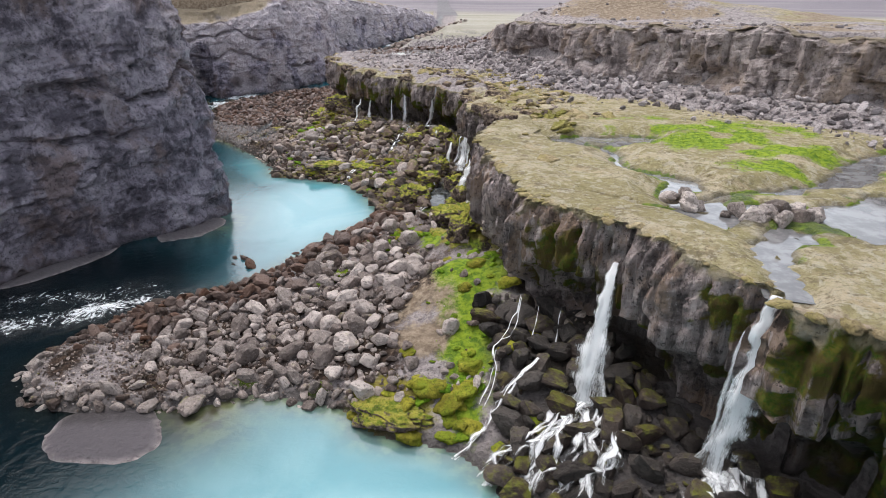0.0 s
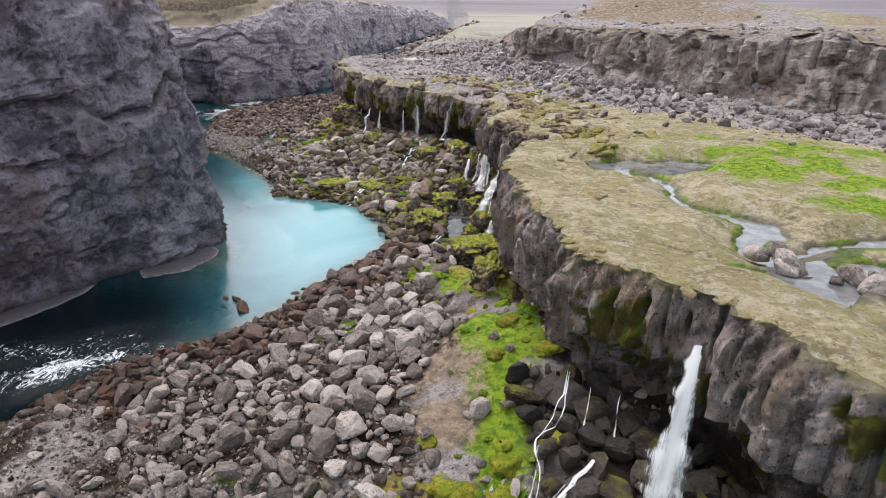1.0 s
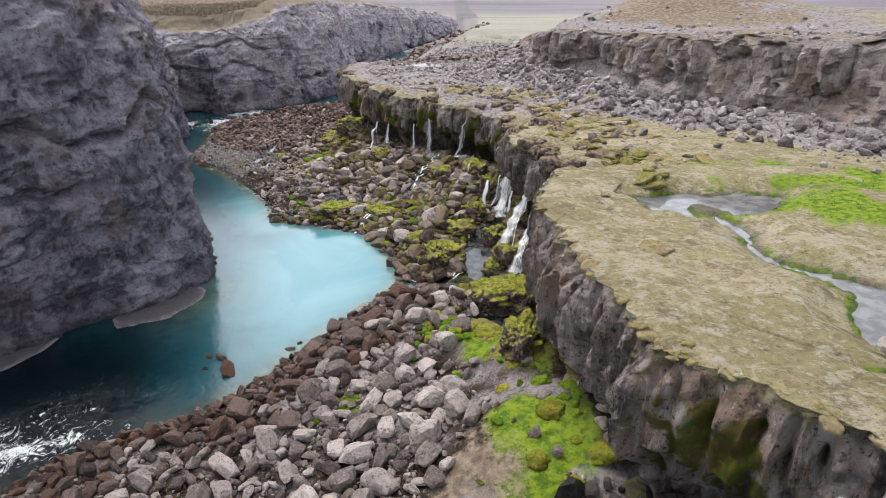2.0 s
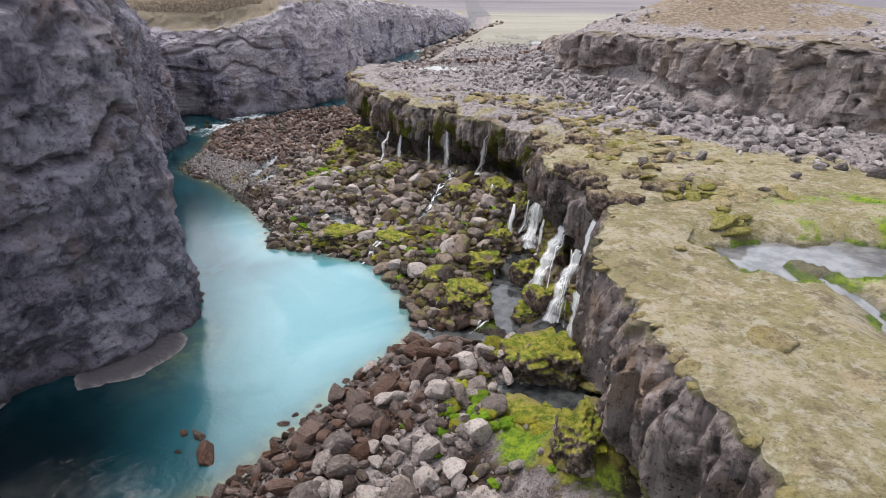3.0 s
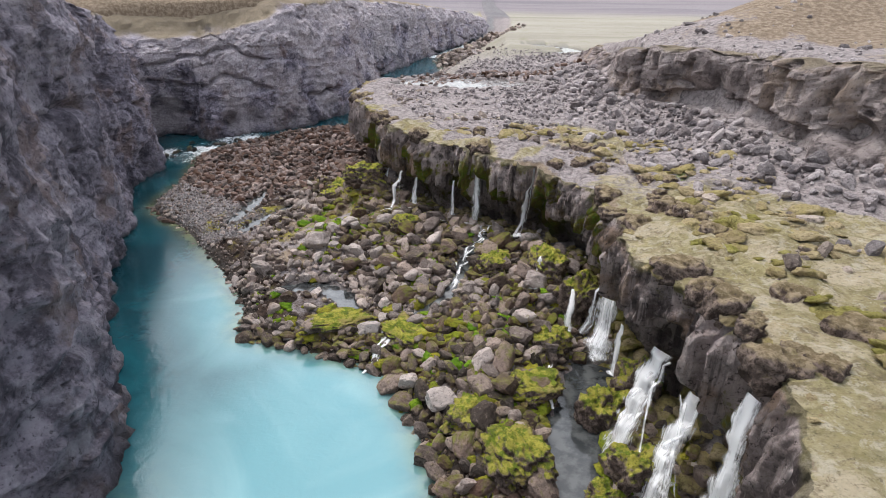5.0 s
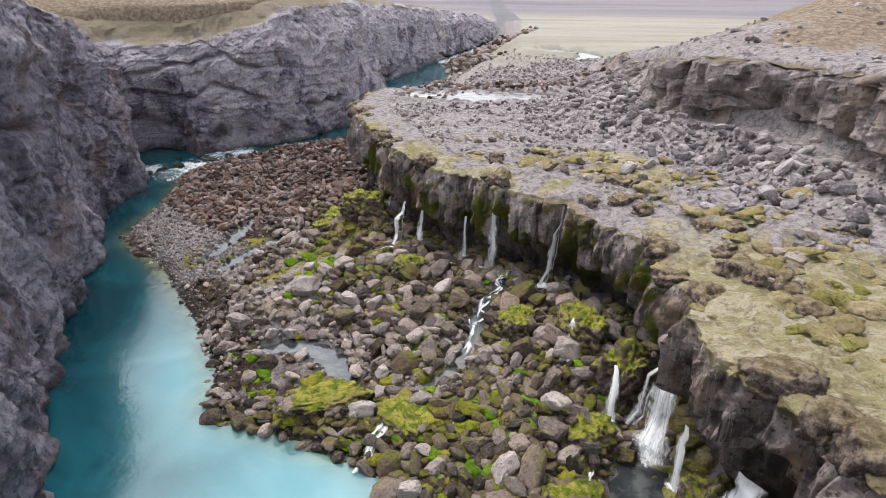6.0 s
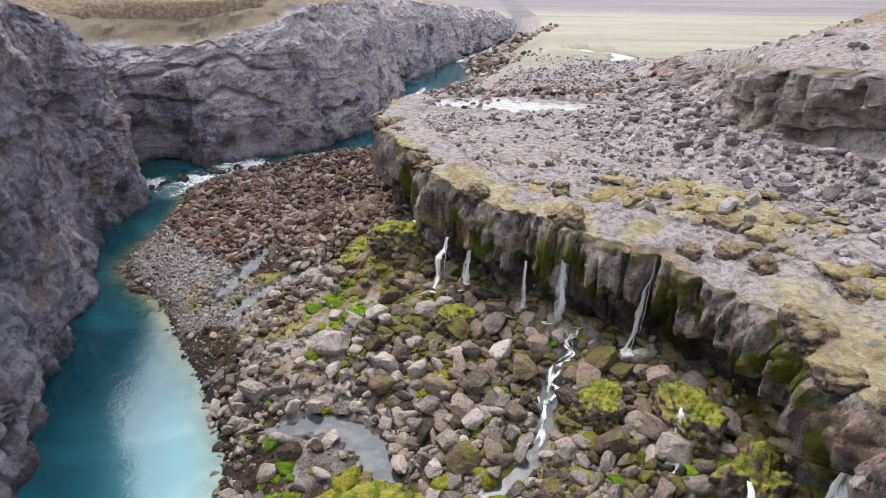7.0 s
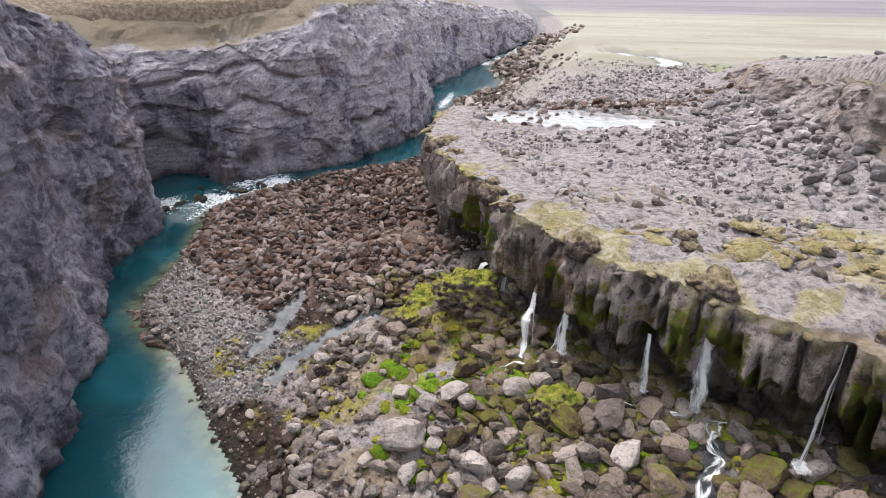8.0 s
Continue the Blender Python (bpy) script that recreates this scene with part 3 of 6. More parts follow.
def falling_water_material():
    s = Shader("falling_white_water")
    nodes, links = s.nt.nodes, s.nt.links
    place = nodes.new("ShaderNodeCombineXYZ")
    links.new(s.attr("across"), place.inputs[0])
    links.new(s.attr("along"), place.inputs[1])
    s.coord = place.outputs[0]
    streak = s.noise(1.0, 5, 0.7, stretch=(6, 0.4, 1), distort=0.4)
    fray = s.noise(1.0, 5, 0.7, stretch=(16, 4.0, 1))
    v = s.math("ADD", s.math("MULTIPLY", s.math("SUBTRACT", streak, 0.5), 1.5), s.math("MULTIPLY", s.math("SUBTRACT", fray, 0.5), 1.0))
    alpha = s.ramp(s.math("ADD", v, s.attr("body")), 0.12, 0.85)
    white = (0.96, 0.97, 0.98)
    lit, glow, clear = nodes.new("ShaderNodeBsdfDiffuse"), nodes.new("ShaderNodeBsdfTranslucent"), nodes.new("ShaderNodeBsdfTransparent")
    both, cutout = nodes.new("ShaderNodeMixShader"), nodes.new("ShaderNodeMixShader")
    s.link(white, lit.inputs["Color"])
    s.link(white, glow.inputs["Color"])
    relief = s.bump(v, 0.5, 0.08)
    links.new(relief, lit.inputs["Normal"])
    both.inputs[0].default_value = 0.35
    links.new(lit.outputs[0], both.inputs[1])
    links.new(glow.outputs[0], both.inputs[2])
    links.new(alpha, cutout.inputs[0])
    links.new(clear.outputs[0], cutout.inputs[1])
    links.new(both.outputs[0], cutout.inputs[2])
    links.new(cutout.outputs[0], s.out.inputs["Surface"])
    nodes.remove(s.bsdf)
    return s.mat


FALLING = falling_water_material()


def foliage_material(name, a, b):
    s = Shader(name)
    return s.done(s.mix(s.random(True), a, b), 0.8, None, 0.2)


TUFT_GREEN = foliage_material("green_blades", (0.10, 0.17, 0.018), (0.25, 0.31, 0.04))
BOULDER_DARK = rock_material("black_wet_boulder", False, (0.014, 0.012, 0.011), (0.085, 0.072, 0.064), 0.15, 0.2, 0.6)
BOULDER_UPPER = rock_material("pale_grey_boulder", False, (0.17, 0.15, 0.152), (0.58, 0.525, 0.52), 0.08, 0.02)
BOULDER_RUST = rock_material("red_brown_boulder", False, (0.045, 0.03, 0.024), (0.32, 0.255, 0.235), 0.55, 0.0, 0.65)


# ---- ground sheet ----
def spread(fine_a, fine_b, gap, low, high):
    up = [fine_b]
    while up[-1] < high:
        up.append(up[-1] + max(gap, (up[-1] - fine_b) * 0.13 + gap))
    down = [fine_a]
    while down[-1] > low:
        down.append(down[-1] - max(gap, (fine_a - down[-1]) * 0.13 + gap))
    return np.array(down[:0:-1] + list(np.arange(fine_a, fine_b, gap)) + up)


gx, gy = spread(-38, 32, 0.28, -3500, 3500), spread(16, 122, 0.28, -120, 4200)
GX, GY = np.meshgrid(gx, gy, indexing="ij")
GZ, DE, DW, DU, DB, WET = ground_level(GX, GY)


def pale_strand(x, y):
    """A strip of pale gravel along the river."""
    t = np.clip(((x + 35) * 10.5 - (y - 93.5) * 10.3) / (10.5 ** 2 + 10.3 ** 2), 0, 1)
    d = np.hypot(x + 35 - 10.5 * t, y - 93.5 + 10.3 * t) + 1.0 * fbm(x / 2, y / 2, 0, 251)
    return 1 - step(2.0, 3.4, d)


def cover_masks(x, y, z, de, dw, du, db, wet):
    """Where turf, moss, gravel and bare soil lie."""
    n1, n2 = fbm(x / 5, y / 5, 0, 51), fbm(x / 1.8, y / 1.8, 0, 52)
    top = step(2.0, 3.0, de)
    low = 1 - top
    meadow = 1 - step(58, 73, y + 5 * n1 - 0.5 * np.clip(de - 6, 0, 20))
    grass = top * meadow * (1 - step(-7, -4, du + 2 * n1)) + top * (0.40 + 0.5 * n1 + 0.2 * n2) * step(60, 66, y) * (1 - step(82, 98, y + 6 * n1)) * (1 - step(-8, -5, du))
    grass += top * (0.12 + 0.6 * n1 + 0.6 * n2) * step(70, 76, y) * (1 - step(92, 106, y)) * np.exp(-((de - 2) / 6) ** 2)
    grass += step(2.5, 5, du) * (0.15 + 0.7 * n1 + 0.6 * step(12, 30, du)) + step(4, 6, dw) * (0.95 + 0.2 * n1)
    green = top * np.exp(-(np.clip(wet, 0, 9) / 0.55) ** 2) * step(-0.1, 0.35, n2 + 0.15) * (1 - step(60, 80, y)) * 0.9
    for cx, cy, a, b, g in ((21.5, 46, 10, 8, 0.78), (19, 44, 7, 2.6, 1), (24, 47, 9, 2.4, 1), (26, 40, 8, 3, 0.8), (22, 36, 6, 2.4, 0.75), (29, 34, 5, 4, 0.9), (17, 52, 5, 2.5, 0.7), (8.5, 72, 5, 3, 0.5), (4, 84, 5, 2, 0.45), (17.5, 148, 3, 14, 1)):
        green = np.maximum(green, top * g * np.exp(-((x - cx) / a) ** 2 - ((y - cy) / b) ** 2) * (0.75 + 0.8 * n2))
    moss = top * (0.30 + 0.8 * n1 + 0.3 * n2) * step(66, 72, y) * (1 - step(92, 104, y)) * 0.38 + top * np.exp(-((de - 1.5) / 2.5) ** 2) * (0.5 - 0.14 * step(70, 78, y)) * step(0.0, 0.5, n1 + 0.6 * n2) * step(-0.2, 0.3, fbm(x / 0.8, y / 0.8, 0, 53)) * step(48, 56, y) * (1 - step(98, 104, y))
    for cx, cy, r, g in ((2.6, 48.6, 2.6, 1.1), (1.4, 42.6, 2.6, 1), (2.4, 39.2, 2, 0.95), (-2.3, 23.9, 3.2, 1.1), (3.4, 55.8, 1.6, 0.8), (2.8, 59.2, 1.6, 0.8), (-12, 67.6, 2.6, 0.95), (-7.6, 66.2, 2.4, 0.85), (-1, 46, 2, 0.8), (0.6, 70, 2.5, 0.6), (1.8, 35.5, 2.6, 0.6)):
        moss = np.maximum(moss, low * g * np.exp(-(((x - cx) ** 2 + (y - cy) ** 2) / r ** 2) ** 1.4) * (0.8 + 0.5 * n2))
    for cx, cy, a, b, g in ((2.6, 30.5, 2.3, 7.5, 1.6), (0.4, 44.2, 3.4, 1.7, 1), (0.5, 40.5, 1.6, 2, 0.9), (-6.6, 65.4, 2.8, 1.6, 1), (-3.4, 66.5, 1.8, 1.6, 0.6), (-15.4, 80.6, 3.2, 1.0, 0.95), (-6.2, 37.4, 1.2, 1, 0.9), (-9.4, 27.0, 1.1, 0.6, 0.9), (-5.4, 26.4, 1.3, 0.6, 0.8), (-11, 74, 1.6, 1.2, 0.6), (-12.5, 76.5, 2, 0.9, 0.6)):
        green = np.maximum(green, low * g * np.exp(-((x - cx) / a) ** 2 - ((y - cy) / b) ** 2) * (0.75 + 0.7 * n2))
    moss = np.maximum(moss, low * step(0, 1, db) * (0.5 + 0.6 * n1 + 0.5 * n2) * step(38, 60, y) * (1 - step(84, 90, y)))
    # ground among the heaped stones, darkened to paint shade into their gaps
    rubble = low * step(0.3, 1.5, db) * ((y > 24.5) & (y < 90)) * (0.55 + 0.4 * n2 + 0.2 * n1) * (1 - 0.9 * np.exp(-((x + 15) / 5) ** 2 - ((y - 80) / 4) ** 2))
    green = np.maximum(green, low * step(0.5, 2, db) * step(0.28, 0.5, n2 + 0.35 * n1) * ((y > 53) & (y < 83)) * (x > -16) * 0.65)
    strand = pale_strand(x, y)
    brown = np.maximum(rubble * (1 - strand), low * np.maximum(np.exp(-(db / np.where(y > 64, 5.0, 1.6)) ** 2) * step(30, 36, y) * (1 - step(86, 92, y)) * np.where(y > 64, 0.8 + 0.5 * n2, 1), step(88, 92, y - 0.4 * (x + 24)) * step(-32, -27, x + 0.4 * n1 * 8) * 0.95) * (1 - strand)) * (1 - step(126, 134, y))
    brown = np.maximum(brown, 0.75 * np.exp(-(np.clip(db, 0, 99) / 8) ** 2) * step(132, 142, y) * (1 - step(215, 235, y)) * (dw < 2))
    brown = np.maximum(brown, top * (0.75 + 0.5 * n2) * np.exp(-((x + 1) / 9) ** 2 - ((y - 114.2) / 1.6) ** 2))
    soil = low * np.exp(-((x + 0.1) / 2.2) ** 2 - ((y - 30.2) / 5.2) ** 2) * (0.7 + 0.5 * n2) + top * np.exp(-((de - 1.6) / 1.6) ** 2) * step(0.0, 0.5, n1) * (1 - step(44, 50, y)) * 0.9
    soil += low * (0.62 + 0.6 * n2) * np.maximum(np.exp(-((x + 17.2) / 4.2) ** 2 - ((y - 82.4) / 3.4) ** 2), np.exp(-((x + 17) / 3.2) ** 2 - ((y - 76.6) / 4) ** 2))
    soil += step(4, 6.5, dw) * (0.85 + 0.3 * n1) * (1 - step(160, 200, y))
    soil += step(1.5, 4, du) * (0.42 + 0.6 * n1 + 0.3 * n2) * (1 - step(118, 135, y))
    soil += step(4, 9, du) * np.exp(-((x - 29) ** 2 + (y - 99) ** 2) / 90) * 0.9
    bars = low * (db < 0) * (dw < 3) * step(0.0, 0.12, z - river_level(y))
    sand = bars + step(330, 420, y + 0.1 * np.abs(x) + 20 * fbm(x / 40, y / 40, 0, 61))
    plain = step(5, 8, dw) * step(180, 225, y) + step(128, 150, y + 4 * n1 - 0.3 * np.clip(x - 4, -10, 30)) * top * (1 - step(1, 6, du) * (1 - step(140, 190, y)))
    damp = np.exp(-(np.clip(wet, 0, 9) / 0.35) ** 2) * 0.8 * np.where(wet < 8, 1, 0) + low * np.exp(-(db / 0.8) ** 2) + low * step(-2.5, 0.5, de) * 0.5 * (y < 125) + 0.65 * bars + low * step(-8, -6.5, de) * step(2.6, 3.6, x + 0.6 * n2) * (1 - step(28, 31, y))
    return (("grass", grass), ("green", green), ("moss", moss), ("brown", brown), ("soil", soil), ("sand", sand), ("plain", np.clip(plain, 0, 1)), ("damp", np.clip(damp, 0, 1)))


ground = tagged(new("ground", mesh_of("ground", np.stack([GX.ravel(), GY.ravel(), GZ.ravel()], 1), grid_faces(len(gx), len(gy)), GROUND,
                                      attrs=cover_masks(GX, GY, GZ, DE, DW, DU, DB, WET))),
                "canyon floor, grassy lava terrace and wide tan plain", "ground", kind="structure")


def level_at(x, y):
    """Height of the ground sheet by its own grid."""
    x, y = np.asarray(x, float), np.asarray(y, float)
    i, j = np.clip(np.searchsorted(gx, x) - 1, 0, len(gx) - 2), np.clip(np.searchsorted(gy, y) - 1, 0, len(gy) - 2)
    u, v = (x - gx[i]) / (gx[i + 1] - gx[i]), (y - gy[j]) / (gy[j + 1] - gy[j])
    return GZ[i, j] * (1 - u) * (1 - v) + GZ[i + 1, j] * u * (1 - v) + GZ[i, j + 1] * (1 - u) * v + GZ[i + 1, j + 1] * u * v


# ---- rock walls ----
def wall_sheet(name, line, normals, profile, rough, material, label, masks, rows):
    """A rock face along a line: profile(y, v) gives setback and height, rough the outward relief."""
    n = len(line)
    v = np.linspace(0, 1, rows)
    X, V = np.repeat(line[:, 0][:, None], rows, 1), np.repeat(v[None, :], n, 0)
    Y = np.repeat(line[:, 1][:, None], rows, 1)
    back, z = profile(X, Y, V)
    px, py = X + normals[:, 0][:, None] * back, Y + normals[:, 1][:, None] * back
    S = np.repeat(np.r_[0, np.cumsum(np.hypot(*np.diff(line[:, :2], axis=0).T))][:, None], rows, 1)
    out, lift = rough(px, py, z, V, S)
    px, py, z = px - normals[:, 0][:, None] * out, py - normals[:, 1][:, None] * out, z + lift
    me = mesh_of(name, np.stack([px.ravel(), py.ravel(), z.ravel()], 1), grid_faces(n, rows, flip=normals[0, 0] > 0), material, smooth=False, attrs=masks(px, py, z, V, S))
    tagged(new(name, me), label, "cliff", kind="structure")
    return px, py, z


def relax(normals, times):
    m = normals.copy()
    for _ in range(times):
        m[1:-1] = (m[:-2] + m[1:-1] * 2 + m[2:]) / 4
    return m / np.linalg.norm(m, axis=1)[:, None]


def west_profile(x, y, v):
    rim = rim_level(y) + 0.7 * fbm(x / 6, y / 6, 0, 70)
    base = river_level(y) - 1.5
    f = np.interp(v, [0, 0.05, 0.2, 0.5, 0.75, 0.9, 1.0], [0, 0.06, 0.2, 0.53, 0.82, 1.0, 1.015])
    near, far = (np.interp(v, [0, 0.05, 0.12, 0.5, 0.75, 0.9, 1.0], b) for b in ([-0.3, 0.0, 0.6, 1.9, 3.0, 4.6, 9.5], [-0.5, -0.2, 0.0, 0.5, 1.0, 2.4, 9.5]))
    back = near + (far - near) * step(66, 80, y) + 2.2 * v * step(108, 114, y) * (1 - step(0.9, 1, v))
    return back, base + (rim - base) * np.minimum(f, 1) + (west_plateau(y, back) + 0.12 - rim) * step(0.9, 0.95, v) - 0.4 * step(0.98, 1, v)


def west_rough(x, y, z, v, s):
    taper = 1 - step(0.88, 1.0, v)
    wx, wy, wz = x + 1.2 * vnoise(x / 3, y / 3, z / 3, 87), y + 1.2 * vnoise(x / 3, y / 3, z / 3, 88), z + 0.9 * vnoise(x / 3, y / 3, z / 3, 89)
    big = 1.25 * fbm(wx / 6.5, wy / 6.5, wz / 6, 71, 5)
    crag = 0.25 * ridged(wx / 2.3, wy / 2.3, wz / 1.9, 74, 4)
    ledge = 0.22 * ridged(wx / 7, wy / 7, wz / 1.5, 78, 2)
    f1, f2, r = cells(wx / 1.3, wy / 1.3, wz / 1.0, 79)
    g1, g2, q = cells(wx / 3.4, wy / 3.4, wz / 2.8, 80)
    block = 0.2 * (r - 0.5) + 0.4 * (q - 0.5) - 0.25 * np.exp(-((g2 - g1) / 0.035) ** 2)
    out = (big + crag + ledge + block + 0.45 * ridged(s / 3.4 + 0.5 * vnoise(s / 4, z / 5, 0, 65), z / 11, 0, 66, 3)) * taper + 0.22 * ridged(x / 1.0, y / 1.0, z / 0.8, 83, 3) + 0.10 * vnoise(x / 0.25, y / 0.25, z / 0.25, 82)
    for base, amp in ((6.0, 1.7), (8.6, 0.8), (12.0, 1.0)):
        crack = base + 1.1 * vnoise(s / 5, base, 0, 84) + 0.4 * vnoise(s / 1.5, base, 0, 85)
        out = out - amp * np.exp(-((z - crack) / 0.28) ** 2) * step(0.25, 0.6, vnoise(s / 7, base * 3, 0, 86) + (0.6 if base < 7 else 0.0) * step(106, 111, y)) * taper
    # hollows worn by the river
    for cx, cy, cz, r, d in ((-44.5, 111.2, 3.4, 2.6, 4.5), (-36.6, 114.8, 3.6, 0.8, 3.2), (-33.6, 116.2, 3.6, 1.0, 2.4), (-41.2, 100.5, 1.6, 1.3, 2.6), (-24, 46.5, 1.0, 2.2, 1.6), (-27.5, 41.5, 1.2, 2.0, 1.4), (-33.5, 80.5, 0.8, 1.5, 1.3), (-30.4, 51, 6.5, 1.4, 1.3), (-42, 113, 6, 2.2, 1.2)):
        out = out - d * np.exp(-(((x - cx) ** 2 + (y - cy) ** 2) / (2 * r * r) + (z - cz) ** 2 / (1.4 * r * r)))
    return out, 0.2 * fbm(x / 3, y / 3, z / 3, 85) * taper


def west_masks(x, y, z, v, s):
    n = fbm(x / 3, y / 3, z / 3, 86)
    turf = step(0.86, 0.95, v + 0.04 * n)
    wet = np.exp(-np.clip(z - river_level(y), 0, 99) / 0.5) * 0.9
    # paler beyond the bend and in the upper part, broken by noise
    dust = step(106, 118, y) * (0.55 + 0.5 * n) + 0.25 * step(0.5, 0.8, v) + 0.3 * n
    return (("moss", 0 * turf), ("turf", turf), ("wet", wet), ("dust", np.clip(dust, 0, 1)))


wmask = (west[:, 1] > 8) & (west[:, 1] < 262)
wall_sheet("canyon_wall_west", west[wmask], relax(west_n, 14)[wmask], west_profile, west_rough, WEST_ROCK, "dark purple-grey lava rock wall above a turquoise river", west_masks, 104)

FALLS_AT = ((8.9, 26.2, 1.5), (13.2, 19.3, 1.7), (5.8, 52.0, 1.8), (5.0, 57.8, 2.2), (3.9, 63.5, 2.0), (4.2, 67.0, 1.5), (0.2, 75.6, 1.3), (-5.4, 79.4, 1.2), (-9.6, 83.4, 2.0), (-12.6, 90, 1.8))


def near_falls(x, y, r=1.0):
    total = np.zeros(np.shape(x))
    for fx, fy, w in FALLS_AT:
        total = np.maximum(total, np.exp(-((x - fx) ** 2 + (y - fy) ** 2) / (w * r) ** 2))
    return total


def east_profile(x, y, v):
    top = 9.55 - 0.75 * step(52, 58, y) * (1 - step(74, 82, y)) + 0.16 * fbm(x / 6, y / 6, 0, 5)
    base = np.where(y > 112, river_level(y) - 1, -0.8)
    top = top + (np.minimum(top, river_level(y) + 0.3) - top) * step(112, 124, y)
    h = np.interp(v, [0, 0.96, 1], [0, 0.985, 1.0])
    back = np.interp(v, [0, 0.2, 0.38, 0.5, 0.62, 0.85, 0.95, 1], [0.8, 0.8, 0.7, 0.1, -0.65, -0.45, -0.25, -0.05])
    return back, base + (top - base) * h


def column_run(s, y, z):
    """Place along the cliff counted in basalt columns; they stand closer beyond the bend."""
    return s / 0.85 + 0.6 * np.clip(s - COLUMNS_FROM, 0, 45) + 0.7 * vnoise(s / 2.5, 0, z / 6, 91) + 0.25 * vnoise(s / 0.8, 3, z / 2, 92)


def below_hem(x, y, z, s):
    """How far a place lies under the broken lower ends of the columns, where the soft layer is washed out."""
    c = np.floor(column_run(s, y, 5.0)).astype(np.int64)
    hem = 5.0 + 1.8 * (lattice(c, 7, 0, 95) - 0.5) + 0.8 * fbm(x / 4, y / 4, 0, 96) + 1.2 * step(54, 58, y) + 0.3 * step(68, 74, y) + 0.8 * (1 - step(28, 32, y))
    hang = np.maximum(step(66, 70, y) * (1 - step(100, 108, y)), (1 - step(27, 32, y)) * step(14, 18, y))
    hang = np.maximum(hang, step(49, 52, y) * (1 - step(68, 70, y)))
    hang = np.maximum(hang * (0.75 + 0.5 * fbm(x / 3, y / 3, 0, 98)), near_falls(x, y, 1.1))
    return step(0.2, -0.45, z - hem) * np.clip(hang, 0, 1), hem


def east_rough(x, y, z, v, s):
    taper = 1 - 0.55 * step(0.93, 1.0, v)
    body = 1 - step(0.85, 0.97, v)
    w = column_run(s, y, z)
    c = np.floor(w)
    column = 0.75 * (lattice(c.astype(np.int64), 0, 0, 93) - 0.5) + 0.36 * np.sqrt(np.clip(1 - (2 * (w - c) - 1) ** 2, 0, 1)) - 0.6 * np.exp(-((np.abs(w - c - 0.5) - 0.5) / 0.11) ** 2) - 0.1
    big = 0.6 * fbm(x / 5, y / 5, z / 8, 97, 3)
    f1, f2, r = cells(x / 0.75, y / 0.75, z / 3.6, 99)
    under, hem = below_hem(x, y, z, s)
    out = (column + big + 0.35 * (r - 0.5) - 0.2 * np.exp(-((f2 - f1) / 0.1) ** 2)) * (0.3 + 0.7 * body) * (1 - 0.55 * under) * taper + 0.22 * ridged(x / 0.55, y / 0.55, z / 3.2, 100, 3) + 0.10 * ridged(x / 0.5, y / 0.5, z / 0.7, 108, 2) + 0.05 * vnoise(x / 0.2, y / 0.2, z / 0.3, 82)
    # the soft layer under the caprock is washed out, most where water falls
    soft = np.exp(-((z - 3.4) / 2.6) ** 2)
    out = out - soft * (0.3 + 0.5 * np.clip(fbm(x / 4, y / 4, 0, 101), 0, 1)) * taper - under * (1.5 + 0.35 * fbm(x / 2, y / 2, z / 3, 102))
    out = np.maximum(out - 0.6 * near_falls(x, y, 0.6) * taper, -2.1)
    # foot spreads out
    out = out + 0.9 * (1 - step(0.05, 0.3, v)) * (0.5 + 0.8 * fbm(x / 2, y / 2, z / 2, 103))
    return out, 0.2 * fbm(x / 0.8, y / 0.8, 0, 105) * step(0.8, 0.97, v) * (1 - step(0.97, 1, v)) + 0.16 * fbm(x / 1.4, y / 1.4, 0, 104) * step(0.97, 1, v)


def east_masks(x, y, z, v, s):
    n, n2 = fbm(x / 1.6, y / 1.6, z / 1.6, 106), fbm(x / 0.6, y / 0.6, z / 1.5, 107)
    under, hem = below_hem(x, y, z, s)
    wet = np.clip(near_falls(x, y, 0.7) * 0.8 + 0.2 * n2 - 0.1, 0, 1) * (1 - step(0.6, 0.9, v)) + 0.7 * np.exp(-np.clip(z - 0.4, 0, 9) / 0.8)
    # below the columns the mask adds painted shade to the seepage
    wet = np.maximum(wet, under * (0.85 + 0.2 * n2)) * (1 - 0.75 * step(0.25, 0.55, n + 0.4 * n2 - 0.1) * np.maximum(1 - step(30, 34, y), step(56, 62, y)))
    moss = near_falls(x, y, 2.4) * 0.5 + 0.25 * (1 - step(30, 35, y)) * step(-0.1, 0.4, n) + 0.7 * n + 0.5 * n2 - 0.3 + 0.3 * step(60, 68, y) * (1 - step(76, 80, y)) + 0.15 * step(82, 88, y)
    moss = moss + (0.1 + 0.7 * n + 0.3 * n2) * np.exp(-((z - hem) / 1.3) ** 2) * np.maximum(1 - step(30, 36, y), step(58, 64, y))
    moss = moss * (1 - 0.6 * near_falls(x, y, 0.7)) + 0.4 * (1 - step(16.5, 19, y)) * step(-0.3, 0.3, n + n2)
    turf = step(0.90, 0.97, v + 0.06 * n + 0.06 * n2 - 0.02) * 0.9
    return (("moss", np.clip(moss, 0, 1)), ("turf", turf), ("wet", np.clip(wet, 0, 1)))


emask = (edge[:, 1] > -10) & (edge[:, 1] < 124)
COLUMNS_FROM = 0.27 * np.count_nonzero(emask & (edge[:, 1] < 70))
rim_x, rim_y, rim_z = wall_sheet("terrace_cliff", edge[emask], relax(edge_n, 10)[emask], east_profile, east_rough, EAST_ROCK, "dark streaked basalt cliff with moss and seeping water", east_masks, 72)


